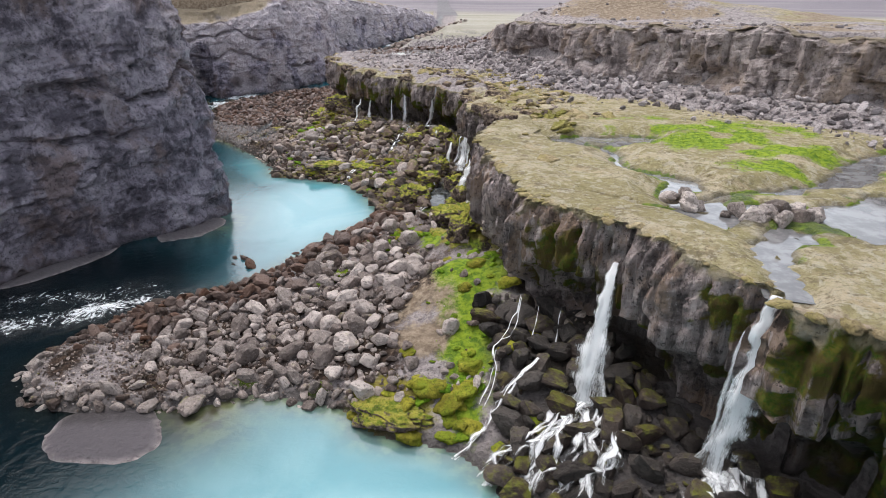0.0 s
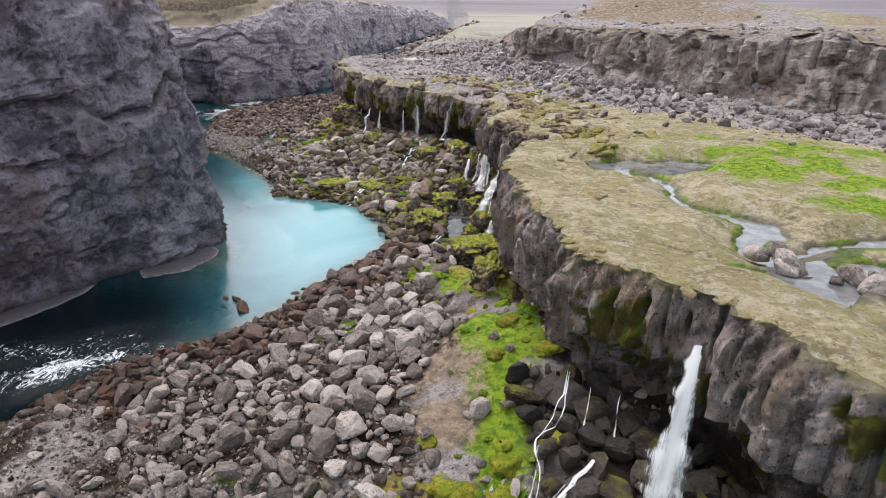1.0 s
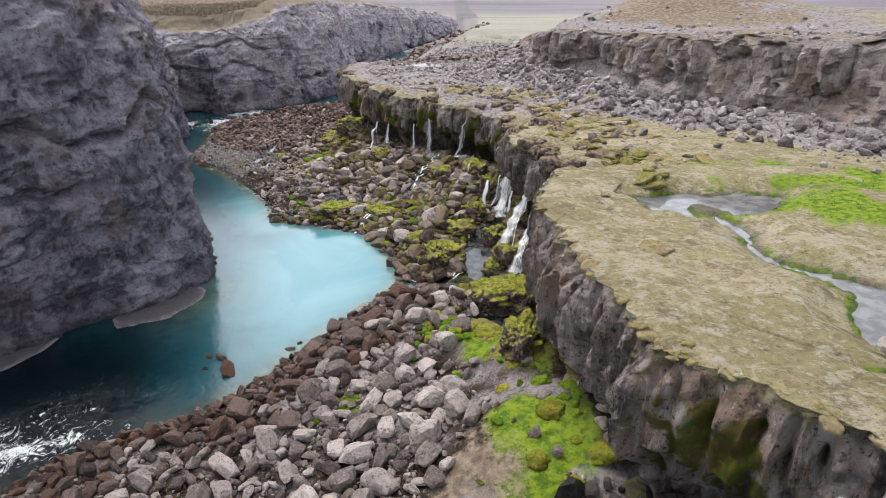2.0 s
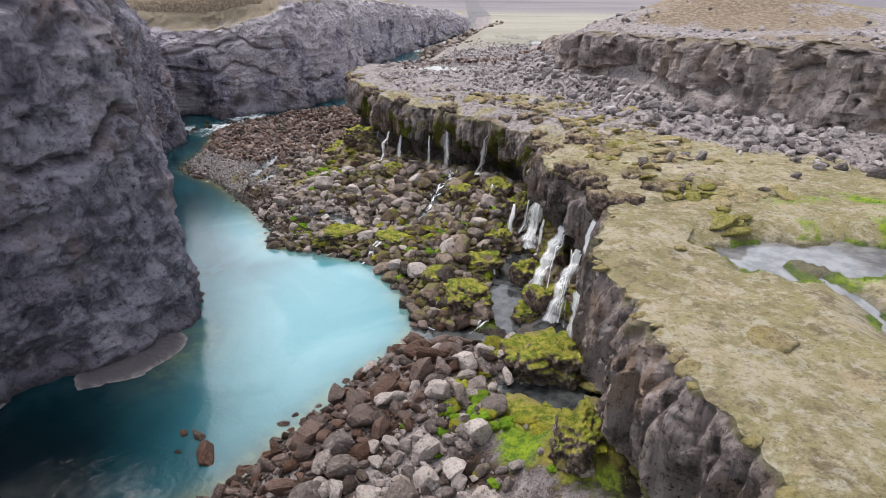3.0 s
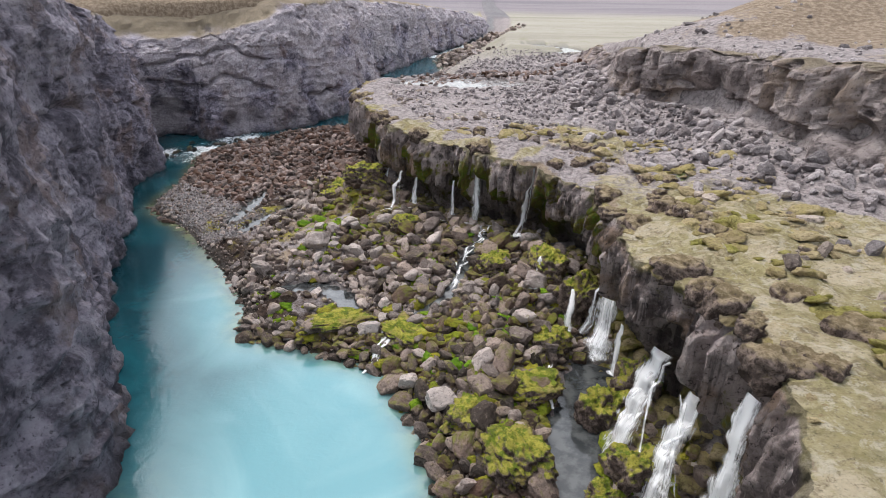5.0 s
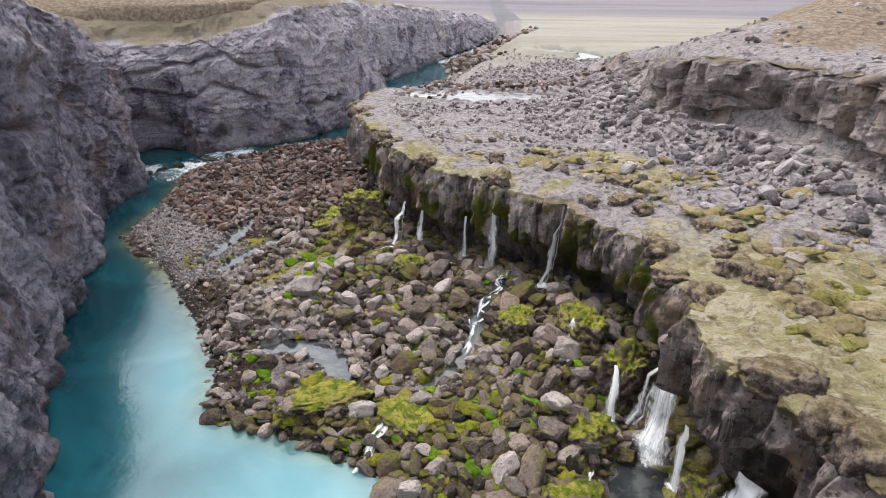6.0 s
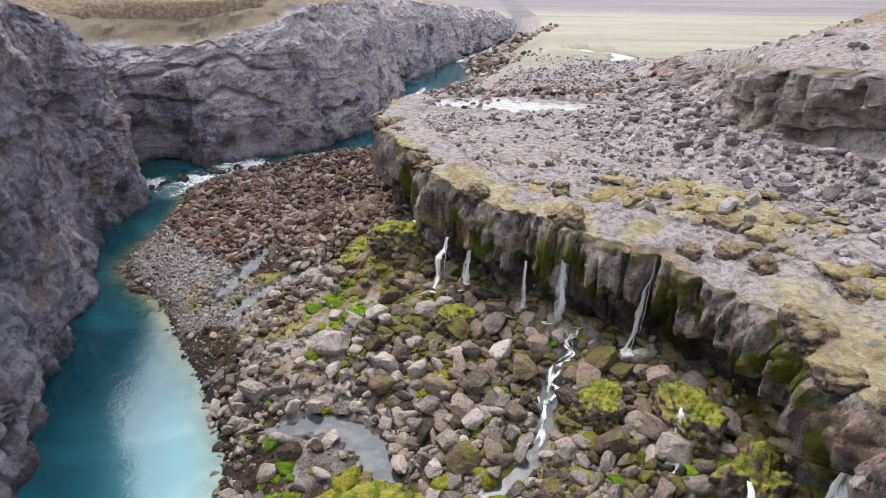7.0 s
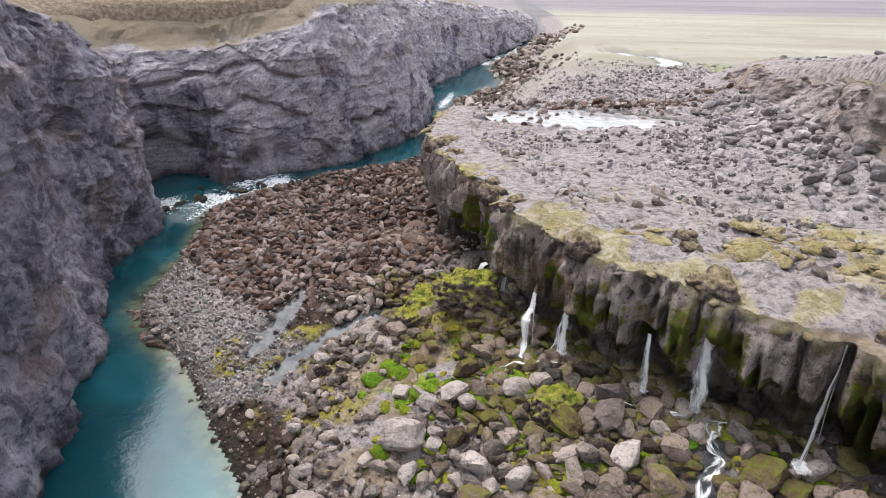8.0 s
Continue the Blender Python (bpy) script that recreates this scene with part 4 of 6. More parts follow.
def rim_strip():
    """The turf and stones that run from the cliff's edge back onto the terrace."""
    inner = edge[emask, :2] + relax(edge_n, 10)[emask] * 3.6
    f = np.array([0, 0.05, 0.12, 0.22, 0.34, 0.48, 0.64, 0.82, 1.0])
    X = rim_x[:, -1][:, None] * (1 - f) + inner[:, 0][:, None] * f
    Y = rim_y[:, -1][:, None] * (1 - f) + inner[:, 1][:, None] * f
    z, de, dw, du, db, wet = ground_level(X, Y, False)
    de = np.maximum(de, 3.0)
    Z = terrace_level(X, Y, np.maximum(signed(X, Y, edge, edge_n), 0.3), du) + 0.05 + 0.10 * fbm(X / 0.7, Y / 0.7, 0, 141) * (f > 0) * (1 - f)
    slope = river_level(Y) + 0.5 + 0.6 * np.maximum(signed(X, Y, edge, edge_n), 0.3)
    Z = Z + (np.minimum(Z, slope) - Z) * step(114, 124, Y)
    Z = Z + (rim_z[:, -1][:, None] - Z) * (1 - step(0, 0.2, f)) - 0.25 * step(0.75, 1.0, f)
    line = streams["fall_feeder"]
    k = nearest(X, Y, line)
    d = np.hypot(X.ravel() - line[k, 0], Y.ravel() - line[k, 1]).reshape(X.shape)
    Z = np.minimum(Z, line[k, 2].reshape(X.shape) - 0.12 + np.clip(d - line[k, 3].reshape(X.shape), 0, 9) * 0.6)
    masks = dict(cover_masks(X, Y, Z, de, dw, du, db, np.full(X.shape, 9.0)))
    masks["soil"] = np.maximum(masks["soil"], 0.75 * np.exp(-(f[None, :] / 0.25) ** 2) * step(-0.1, 0.5, fbm(X / 3, Y / 3, 0, 143)))
    me = mesh_of("terrace_rim", np.stack([X.ravel(), Y.ravel(), Z.ravel()], 1), grid_faces(len(X), len(f), flip=True), GROUND, attrs=masks.items())
    tagged(new("terrace_rim", me), "ragged turf and bare soil along the cliff edge", "ground", kind="structure")


rim_strip()


def upper_profile(x, y, v):
    top = np.interp(y, [60, 78, 90, 110, 122, 140], [16.3, 16.1, 15.0, 14.0, 13.0, 12.2]) + 0.5 * fbm(x / 5, y / 5, 0, 111) + 0.8 * np.exp(-((x - 12) ** 2 + (y - 90) ** 2) / 30)
    base = 9.4
    h = np.interp(v, [0, 0.75, 0.86, 1], [0, 0.93, 1.0, 0.97])
    soft = step(94, 106, y)
    back = np.interp(v, [0, 0.35, 0.75, 0.86, 1], [-0.4, 0.1, 0.5, 1.3, 3.6]) + soft * np.interp(v, [0, 0.5, 1], [-3, 0, 1.5])
    return back, base + (top - base) * h


def upper_rough(x, y, z, v, s):
    taper = 1 - step(0.8, 1.0, v)
    f1, f2, r = cells(x / 2.0, y / 2.0, z / 5.5, 113)
    g1, g2, q = cells(x / 0.9, y / 0.9, z / 1.5, 122)
    out = 1.0 * fbm(x / 6, y / 6, z / 9, 114, 3) + 0.35 * ridged(x / 1.6, y / 1.6, z / 7, 117) + 1.0 * (r - 0.5) - 0.6 * np.exp(-((f2 - f1) / 0.09) ** 2) + 0.45 * (q - 0.5)
    ledge = 12.6 + 0.6 * fbm(s / 6, 0, 0, 123)
    out = out - 0.8 * step(0.1, -0.25, z - ledge) * step(-0.1, 0.3, fbm(s / 9, 4, 0, 124))
    for cx, cy, cz, rr, d in ((13.9, 84.8, 12.2, 1.6, 1.8), (9.0, 91.2, 13, 0.5, 1.2), (18.3, 71.3, 12.5, 0.8, 2.0), (27, 61, 12, 1.2, 1.6)):
        out = out - d * np.exp(-(((x - cx) ** 2 + (y - cy) ** 2) / (2 * rr * rr) + (z - cz) ** 2 / (0.7 * rr * rr)))
    return out * taper * (1 - 0.4 * step(94, 106, y)) + 0.2 * ridged(x / 0.9, y / 0.9, z / 1.1, 119, 3), 0.4 * fbm(x / 1.2, y / 1.2, 0, 120) * step(0.6, 0.86, v) * (1 - step(0.95, 1, v))


def upper_masks(x, y, z, v, s):
    n = fbm(x / 2, y / 2, z / 2, 121)
    return (("moss", 0.5 * n * step(0.6, 0.85, v)), ("turf", step(0.72, 0.9, v + 0.08 * n) * 0.8), ("wet", 0 * n))


umask = (upper[:, 1] > 0) & (upper[:, 1] < 240)
wall_sheet("upper_cliff", upper[umask], relax(upper_n, 10)[umask], upper_profile, upper_rough, UPPER_ROCK, "weathered grey-brown basalt cliff above rockfall scree", upper_masks, 52)


# ---- water ----
def river_sheet():
    x, y = spread(-46, 16, 0.5, -60, 40), spread(10, 135, 0.5, -110, 320)
    X, Y = np.meshgrid(x, y, indexing="ij")
    db, dw = inside_distance(X, Y, shore), signed(X, Y, west, west_n)
    Z = river_level(Y) + 0 * X
    n = fbm(X / 4, Y / 4, 0, 131)
    milk_and_sky = np.maximum(np.exp(-(((X + 10.0) / 7.6) ** 2 + ((Y - 59) / 15) ** 2) ** 1.5), 0.95 * np.exp(-(((X + 2) / 12.5) ** 2 + ((Y - 12) / 14) ** 2) ** 2))
    # slanting strip that stands in for bright cloud mirrored in the river
    along, off = (X + 19) * -0.55 + (Y - 69.5) * 0.83, (X + 19) * 0.83 + (Y - 69.5) * 0.55
    milk_and_sky = np.maximum(milk_and_sky, 0.9 * np.exp(-((along / 9) ** 2 + (off / 3.6) ** 2) ** 1.3))
    milk_and_sky = np.clip(milk_and_sky * (1.08 + 0.12 * n), 0, 1)
    shallow = np.exp(-(np.clip(-db, 0, 99) / 1.1) ** 2) * (0.75 + 0.3 * n) + 0.7 * np.exp(-((X + 11) ** 2 / 9 + (Y - 24) ** 2 / 5)) + 0.6 * np.exp(-(((X + 18.6) / 2.2) ** 2 + ((Y - 51) / 3.5) ** 2))
    shallow = np.clip(shallow, 0, 1) * 0.8
    # where the west wall's reflection is painted on the deep water
    dark = np.clip(step(-8, -16, X + 0.3 * (Y - 30)) * (1 - step(42, 54, Y)), 0, 1) * (1 - milk_and_sky) * 0.96
    foam = np.zeros(X.shape)
    for ax, ay, bx, by, w, g in ((-31, 30, -17.5, 37.2, 2.6, 0.62), (-29, 35, -19, 38.4, 3.5, 0.5), (-44.5, 106.5, -34.5, 114.6, 3.6, 0.73), (-39.5, 106.5, -38, 111, 1.6, 0.6), (-40, 112.5, -33, 115.4, 1.1, 0.6), (-18.9, 121.5, -19.4, 131, 0.9, 0.8), (-20.8, 146, -18.6, 160, 1.6, 0.55), (-15, 160, -10, 166.5, 1.6, 0.5), (-15, 184, -4, 218, 3.2, 0.66), (-36.6, 89.5, -33.5, 91, 0.5, 0.4)):
        t = np.clip(((X - ax) * (bx - ax) + (Y - ay) * (by - ay)) / ((bx - ax) ** 2 + (by - ay) ** 2), 0, 1)
        d = np.hypot(X - ax - t * (bx - ax), Y - ay - t * (by - ay))
        foam = np.maximum(foam, g * np.exp(-(d / w) ** 2) * (0.8 + 0.5 * n))
    Z = Z + foam * 0.25 * fbm(X / 1.1, Y / 1.1, 0, 133)
    me = mesh_of("water", np.stack([X.ravel(), Y.ravel(), Z.ravel()], 1), grid_faces(len(x), len(y)), WATER, attrs=(("milk_and_sky", milk_and_sky), ("shallow", shallow), ("dark", dark), ("foam", foam)))
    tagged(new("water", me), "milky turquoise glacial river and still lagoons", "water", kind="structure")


river_sheet()


def stream_sheet(name, line):
    n, m = len(line), 9
    side = side_normals(line, 1)
    across = np.linspace(-1.6, 1.6, m)
    X = line[:, 0][:, None] + side[:, 0][:, None] * across[None, :] * (line[:, 3][:, None] + 0.15)
    Y = line[:, 1][:, None] + side[:, 1][:, None] * across[None, :] * (line[:, 3][:, None] + 0.15)
    Z = np.repeat(line[:, 2][:, None], m, 1) - 0.02 - 0.006 * list(streams).index(name)
    me = mesh_of(name, np.stack([X.ravel(), Y.ravel(), Z.ravel()], 1), grid_faces(n, m, flip=True), POOL if line[0, 2] < 6 else PALE_POOL if name in ("gravel_pool", "plain_brook") else GREY_POOL)
    tagged(new(name, me), "shallow clear water mirroring the pale sky", "water", kind="structure")


for key, line in streams.items():
    stream_sheet(key, line)


# ---- boulders and stones ----
def rock_shape(seed, points, flat=0.75):
    """An angular block: the hull of points thrown on a lumpy ellipsoid, about one metre across."""
    rng = random.Random(seed)
    bm = bmesh.new()
    size = (0.5 * rng.uniform(0.8, 1.1), 0.5 * rng.uniform(0.6, 0.95), 0.5 * flat * rng.uniform(0.8, 1.1))
    for _ in range(points):
        d = Vector((rng.gauss(0, 1), rng.gauss(0, 1), rng.gauss(0, 1))).normalized()
        k = max(abs(d.x), abs(d.y), abs(d.z)) ** -0.55
        bm.verts.new([c * s * k * rng.uniform(0.9, 1.05) for c, s in zip(d, size)])
    hull = bmesh.ops.convex_hull(bm, input=bm.verts)
    bmesh.ops.delete(bm, geom=[g for g in hull["geom_interior"] if isinstance(g, bmesh.types.BMVert)], context="VERTS")
    bmesh.ops.triangulate(bm, faces=bm.faces)
    return bm


def shape_arrays(seed, points, flat):
    bm = rock_shape(seed, points, flat)
    bm.verts.index_update()
    v = np.array([w.co[:] for w in bm.verts])
    f = np.array([[w.index for w in face.verts] for face in bm.faces])
    bm.free()
    return v, f


def worn_block(seed, fineness, flat, crisp):
    """A worn angular block about one metre across: a ball cut by random planes whose edges are rounded off."""
    rng = np.random.default_rng(seed)
    bm = bmesh.new()
    bmesh.ops.create_icosphere(bm, subdivisions=fineness, radius=1.0)
    bm.verts.index_update()
    d = np.array([v.co[:] for v in bm.verts])
    f = np.array([[v.index for v in face.verts] for face in bm.faces])
    bm.free()
    n = rng.normal(size=(9, 3))
    n = np.vstack([n / np.linalg.norm(n, axis=1)[:, None], np.eye(3), -np.eye(3)])
    h = np.r_[rng.uniform(0.55, 0.92, 9), rng.uniform(0.7, 1.0, 6)]
    cut = np.maximum(d @ n.T, 1e-3) / h
    r = (cut ** crisp).sum(1) ** (-1 / crisp)
    r = r * (1 + 0.05 * vnoise(d[:, 0] * 2.4, d[:, 1] * 2.4, d[:, 2] * 2.4, seed) + 0.035 * vnoise(d[:, 0] * 6, d[:, 1] * 6, d[:, 2] * 6, seed + 1))
    return d * r[:, None] * (0.56 * rng.uniform(0.9, 1.2), 0.56 * rng.uniform(0.62, 0.95), 0.56 * flat * rng.uniform(0.8, 1.1)), f


SHAPES = [shape_arrays(200 + k, 12 + k % 5, 0.78 + 0.06 * (k % 4)) for k in range(12)]
ROUND_SHAPES = [worn_block(240 + k, 2, 0.82, 26) for k in range(14)]


def turn_matrix(rng, tilt):
    return np.array(Euler((rng.gauss(0, tilt), rng.gauss(0, tilt), rng.uniform(0, 6.283))).to_matrix())


def scatter(seed, count, box, chance, sizes, gap, start=()):
    """Stones in a box by chance(x, y): biggest first, none closer than gap times their sizes. Rows of x, y, size."""
    rng = np.random.default_rng(seed)
    x, y = rng.uniform(box[0], box[1], count), rng.uniform(box[2], box[3], count)
    keep = rng.random(count) < chance(x, y)
    x, y = x[keep], y[keep]
    size = np.sort(sizes[0] * (sizes[1] / sizes[0]) ** (rng.random(len(x)) ** sizes[2]))[::-1]
    cell, taken, out = 1.2, {}, []
    for a, b, s in start:
        taken.setdefault((int(a // cell), int(b // cell)), []).append((a, b, s))
    for a, b, s in zip(x, y, size):
        key, ok = (int(a // cell), int(b // cell)), True
        for i in (-1, 0, 1):
            for j in (-1, 0, 1):
                for c, d, t in taken.get((key[0] + i, key[1] + j), ()):
                    if (a - c) ** 2 + (b - d) ** 2 < (gap * (s + t)) ** 2:
                        ok = False
        if ok:
            taken.setdefault(key, []).append((a, b, s))
            out.append((a, b, s))
    return np.array(out)


def dist_pack(x, y):
    return signed(x, y, edge, edge_n), inside_distance(x, y, shore), signed(x, y, upper, upper_n)


def stream_gap(x, y, low):
    best = np.full(np.shape(x), 9.0)
    for line in streams.values():
        if (line[0, 2] < 6) == low:
            k = nearest(x, y, line)
            best = np.minimum(best, np.hypot(x - line[k, 0], y - line[k, 1]) - line[k, 3])
    return best


def spot(x, y, cx, cy, a, b):
    return np.exp(-((x - cx) / a) ** 2 - ((y - cy) / b) ** 2)


def bar_chance(x, y):
    de, db, du = dist_pack(x, y)
    soil = spot(x, y, -0.1, 30.2, 2.6, 5.5) + spot(x, y, 1.5, 41, 3.6, 4.5) + spot(x, y, -17.8, 28.4, 4.5, 3.0) + spot(x, y, 3.2, 32, 2, 7)
    return (de < -1.5) * (db > -0.5) * (y < 55) * (y > 25) * (stream_gap(x, y, True) > -0.1) * np.clip(1.15 - 1.5 * soil, 0.02, 1) * (0.75 + 0.5 * fbm(x / 3, y / 3, 0, 201))


def jumble_chance(x, y):
    de, db, du = dist_pack(x, y)
    clear = spot(x, y, -15, 81.6, 5.0, 2.6) + spot(x, y, -12.4, 68.6, 3.6, 2.4) + spot(x, y, -17.6, 77, 3.6, 4.2) + spot(x, y, -17.2, 70, 3.0, 2.4)
    return (de < 0.4) * (db > -0.4) * (y > 52) * (y < 92) * (x > -21) * (stream_gap(x, y, True) > 0.12) * np.clip(1.1 - 1.1 * clear, 0.025, 1) * (0.8 + 0.5 * fbm(x / 3, y / 3, 0, 202))


def brown_chance(x, y):
    de, db, du = dist_pack(x, y)
    return (de < 0.3) * (db > -0.7) * step(87, 90.5, y - 0.4 * (x + 24)) * (y < 126) * (pale_strand(x, y) < 0.5) * (stream_gap(x, y, True) > -0.1)


def shore_chance(x, y):
    de, db, du = dist_pack(x, y)
    return (db > -1.1) * (db < 9) * (y > 66) * (y < 104) * (x < -17) * (stream_gap(x, y, True) > -0.6) * (0.45 + 0.5 * np.exp(-(db / 2) ** 2))


def gravel_chance(x, y):
    de, db, du = dist_pack(x, y)
    return (db > -0.2) * pale_strand(x, y)


def spit_chance(x, y):
    de, db, du = dist_pack(x, y)
    return (db > 0.1) * np.clip(spot(x, y, -17.5, 29, 5, 4.5) + spot(x, y, -10, 28, 5, 2.2), 0, 1) * (y < 34)


def talus_chance(x, y):
    de, db, du = dist_pack(x, y)
    n = fbm(x / 4, y / 4, 0, 204)
    return (de > 2.5) * (du < -0.2) * (y < 112) * np.clip(np.exp(-((du + 1.5) / 4.2) ** 2) * 1.15 + 0.3 * n * (du > -11), 0, 1) * (stream_gap(x, y, False) > 0.4)


def flat_chance(x, y):
    de, db, du = dist_pack(x, y)
    n, m = fbm(x / 5, y / 5, 0, 205), fbm(x / 1.5, y / 1.5, 0, 206)
    return (de > 1.2) * (du < -1) * step(64, 84, y + 6 * n) * (1 - step(136, 152, y)) * np.clip(0.28 + 1.1 * n + 0.5 * m + 0.35 * step(111, 115, y), 0.03, 1) * (stream_gap(x, y, False) > 0.1)


def bank_chance(x, y):
    de, db, du = dist_pack(x, y)
    return (db > -1.0) * (db < 13) * (y > 134) * (y < 236) * np.clip(1.1 - 0.09 * db, 0, 1) * 0.8


def rust_chance(x, y):
    return np.clip(spot(x, y, -2, 114, 9, 1.5) + 0.5 * spot(x, y, -10.5, 109.5, 1.6, 3.0) + 0.1 * spot(x, y, -5, 110, 6, 2), 0, 1)


def plateau_chance(x, y):
    de, db, du = dist_pack(x, y)
    n = fbm(x / 4, y / 4, 0, 208)
    return (du > 1.5) * (du < 22) * np.clip(0.35 + 1.0 * n - 0.02 * du, 0, 1)


def rim_chance(x, y):
    de, db, du = dist_pack(x, y)
    return (de > -0.2) * (de < 1.4 + 7.6 * (y > 50)) * (y > 28) * (y < 112) * np.clip(0.22 + 0.9 * fbm(x / 2.6, y / 2.6, 0, 207) + 0.4 * np.exp(-(de / 2) ** 2), 0, 1) * (stream_gap(x, y, False) > 0.2)


def cascade_chance(x, y):
    de, db, du = dist_pack(x, y)
    return (de < 0.6) * (de > -9) * (db > -0.7) * (y < 31) * (y > 12) * (x > 3.2 + 0.6 * fbm(x / 2, y / 2, 0, 260)) * 0.9


def strewn_mesh(name, rows, material, tilt, sink, seed, lift=None):
    """All the stones of a patch in one mesh."""
    rng = random.Random(seed)
    base = level_at(rows[:, 0], rows[:, 1])
    verts, faces, n = [], [], 0
    for (x, y, s), z in zip(rows, base):
        v, f = rng.choice(ROUND_SHAPES if s > 0.42 else SHAPES)
        k = s * np.array([rng.uniform(0.85, 1.25), rng.uniform(0.8, 1.05), rng.uniform(0.75, 1.1)])
        w = (v * k) @ turn_matrix(rng, tilt).T
        verts.append(w + (x, y, z + s * sink))
        faces.append(f + n)
        n += len(v)
    return mesh_of(name, np.vstack(verts), np.vstack(faces), material, smooth=False)


def patch(name, rows, material, label, tilt=0.4, sink=0.2, seed=0):
    tagged(new(name, strewn_mesh(name, rows, material, tilt, sink, seed)), label, "stones", kind="stuff")


BLOCKS = {}
for kind, material in (("grey", BOULDER), ("brown", BOULDER_BROWN), ("mossy", BOULDER_MOSSY), ("dark", BOULDER_DARK), ("pale", BOULDER_UPPER), ("rust", BOULDER_RUST)):
    BLOCKS[kind] = []
    for k in range(8):
        v, f = worn_block(40 + k, 3, 0.85, 26)
        me = mesh_of("boulder", v, f, material, smooth=False)
        BLOCKS[kind].append(me)

LABELS = {"grey": "grey angular basalt boulder lying on the canyon floor",
          "brown": "wet red-brown basalt boulder at the water's edge",
          "dark": "black wet boulder under the waterfalls",
          "pale": "pale grey angular block on the upper terrace",
          "rust": "red-brown angular block on the river flat",
          "mossy": "mossy dark basalt boulder among cascades below the cliff"}


def boulder_things(rows, kind_of, seed):
    rng = random.Random(seed)
    base = level_at(rows[:, 0], rows[:, 1])
    for (x, y, s), z in zip(rows, base):
        kind = kind_of(x, y, rng)
        ob = tagged(new("boulder", rng.choice(BLOCKS[kind])), LABELS[kind], "boulder", kind + " boulders")
        ob.matrix_basis = pose(x, y, z + 0.27 * s, rng.gauss(0, 14), rng.gauss(0, 14), rng.uniform(0, 360)) @ Matrix.Diagonal((s * rng.uniform(0.95, 1.3), s * rng.uniform(0.85, 1.1), s * rng.uniform(0.75, 1.05), 1))


def split_patch(name, rows, kind, material, label, count, single, group, tilt=0.4, sink=0.2, seed=0):
    """A field of stones: the largest as things of their own, the many small ones joined."""
    rng = random.Random(seed + 90)
    rows = rows[np.argsort(-rows[:, 2])]
    for (x, y, s), z in zip(rows[:count], level_at(rows[:count, 0], rows[:count, 1])):
        ob = tagged(new("stone", rng.choice(BLOCKS[kind])), single, "stone", group)
        ob.matrix_basis = pose(x, y, z + sink * s, rng.gauss(0, 22), rng.gauss(0, 22), rng.uniform(0, 360)) @ Matrix.Diagonal((s * rng.uniform(0.9, 1.3), s * rng.uniform(0.8, 1.05), s * rng.uniform(0.75, 1.1), 1))
    patch(name, rows[count:], material, label, tilt, sink, seed)


def big_bar_chance(x, y):
    return bar_chance(x, y) * np.clip(1.2 * spot(x, y, -4.2, 34.5, 4.2, 5.5) + 0.7 * spot(x, y, -3.5, 46, 3.2, 5) + 0.18, 0, 1)


def big_jumble_chance(x, y):
    return jumble_chance(x, y) * (stream_gap(x, y, True) > 0.4) * np.clip(0.9 * spot(x, y, -6, 75, 6, 5.5) + 0.5 * spot(x, y, -2, 58, 4, 5) + 0.3, 0, 1)


big_bar = scatter(11, 2600, (-20, 4, 25, 55), big_bar_chance, (0.7, 1.4, 2.2), 0.40)[:150]
big_jumble = scatter(12, 3000, (-20, 6, 52, 92), big_jumble_chance, (0.75, 1.5, 2.2), 0.36)[:170]
bar = scatter(1, 30000, (-22, 4, 25, 55), bar_chance, (0.15, 0.8, 2.0), 0.34, big_bar)
jumble = scatter(2, 52000, (-21, 6, 52, 92), jumble_chance, (0.15, 0.9, 1.8), 0.27, big_jumble)
bar_db = inside_distance(bar[:, 0], bar[:, 1], shore)
jumble_de = signed(jumble[:, 0], jumble[:, 1], edge, edge_n)


def bar_kind(x, y, rng):
    wet = inside_distance(np.array([x]), np.array([y]), shore)[0] < (5.5 if y > 42 else 3.4) + rng.gauss(0, 1.2) and y > 30
    return "brown" if wet else "grey"


def jumble_kind(x, y, rng):
    near_cliff = signed(np.array([x]), np.array([y]), edge, edge_n)[0] > -5
    return "mossy" if rng.random() < (0.75 if near_cliff or y < 68 else 0.45) else "grey"


boulder_things(big_bar[:105], bar_kind, 5)
boulder_things(big_jumble[:95], jumble_kind, 6)
patch("bar_blocks", big_bar[105:], STONES, "grey angular blocks heaped on the river bar", seed=8)
patch("fallen_blocks", big_jumble[95:], STONES_FALL, "brown-grey fallen blocks below the cliff", seed=9)
wet = (bar_db < np.where(bar[:, 1] > 42, 5.0, 3.4) + 3.2 * fbm(bar[:, 0] / 2.5, bar[:, 1] / 2.5, 0, 240)) & (bar[:, 1] > 30)
split_patch("grey_stones", bar[~wet], "grey", STONES, "grey angular stones piled on the river bar", 80, "grey worn basalt stone on the river bar", "stones of the bar")
split_patch("wet_stones", bar[wet], "brown", STONES_BROWN, "wet red-brown stones along the lagoon shore", 50, "wet red-brown stone at the lagoon shore", "stones of the shore")
mossy = (jumble_de > -6) | (jumble[:, 1] < 67)
split_patch("rockfall_stones", jumble[~mossy], "grey", STONES_FALL, "grey rockfall stones below the cliff", 60, "grey-brown fallen stone below the cliff", "stones of the rockfall")
split_patch("mossy_stones", jumble[mossy], "mossy", STONES_MOSSY, "mossy stones among the small cascades", 60, "dark stone with yellow moss among small cascades", "stones by the cascades")
brown_rows = scatter(3, 44000, (-40, -14, 84, 127), brown_chance, (0.13, 0.85, 2.8), 0.29)
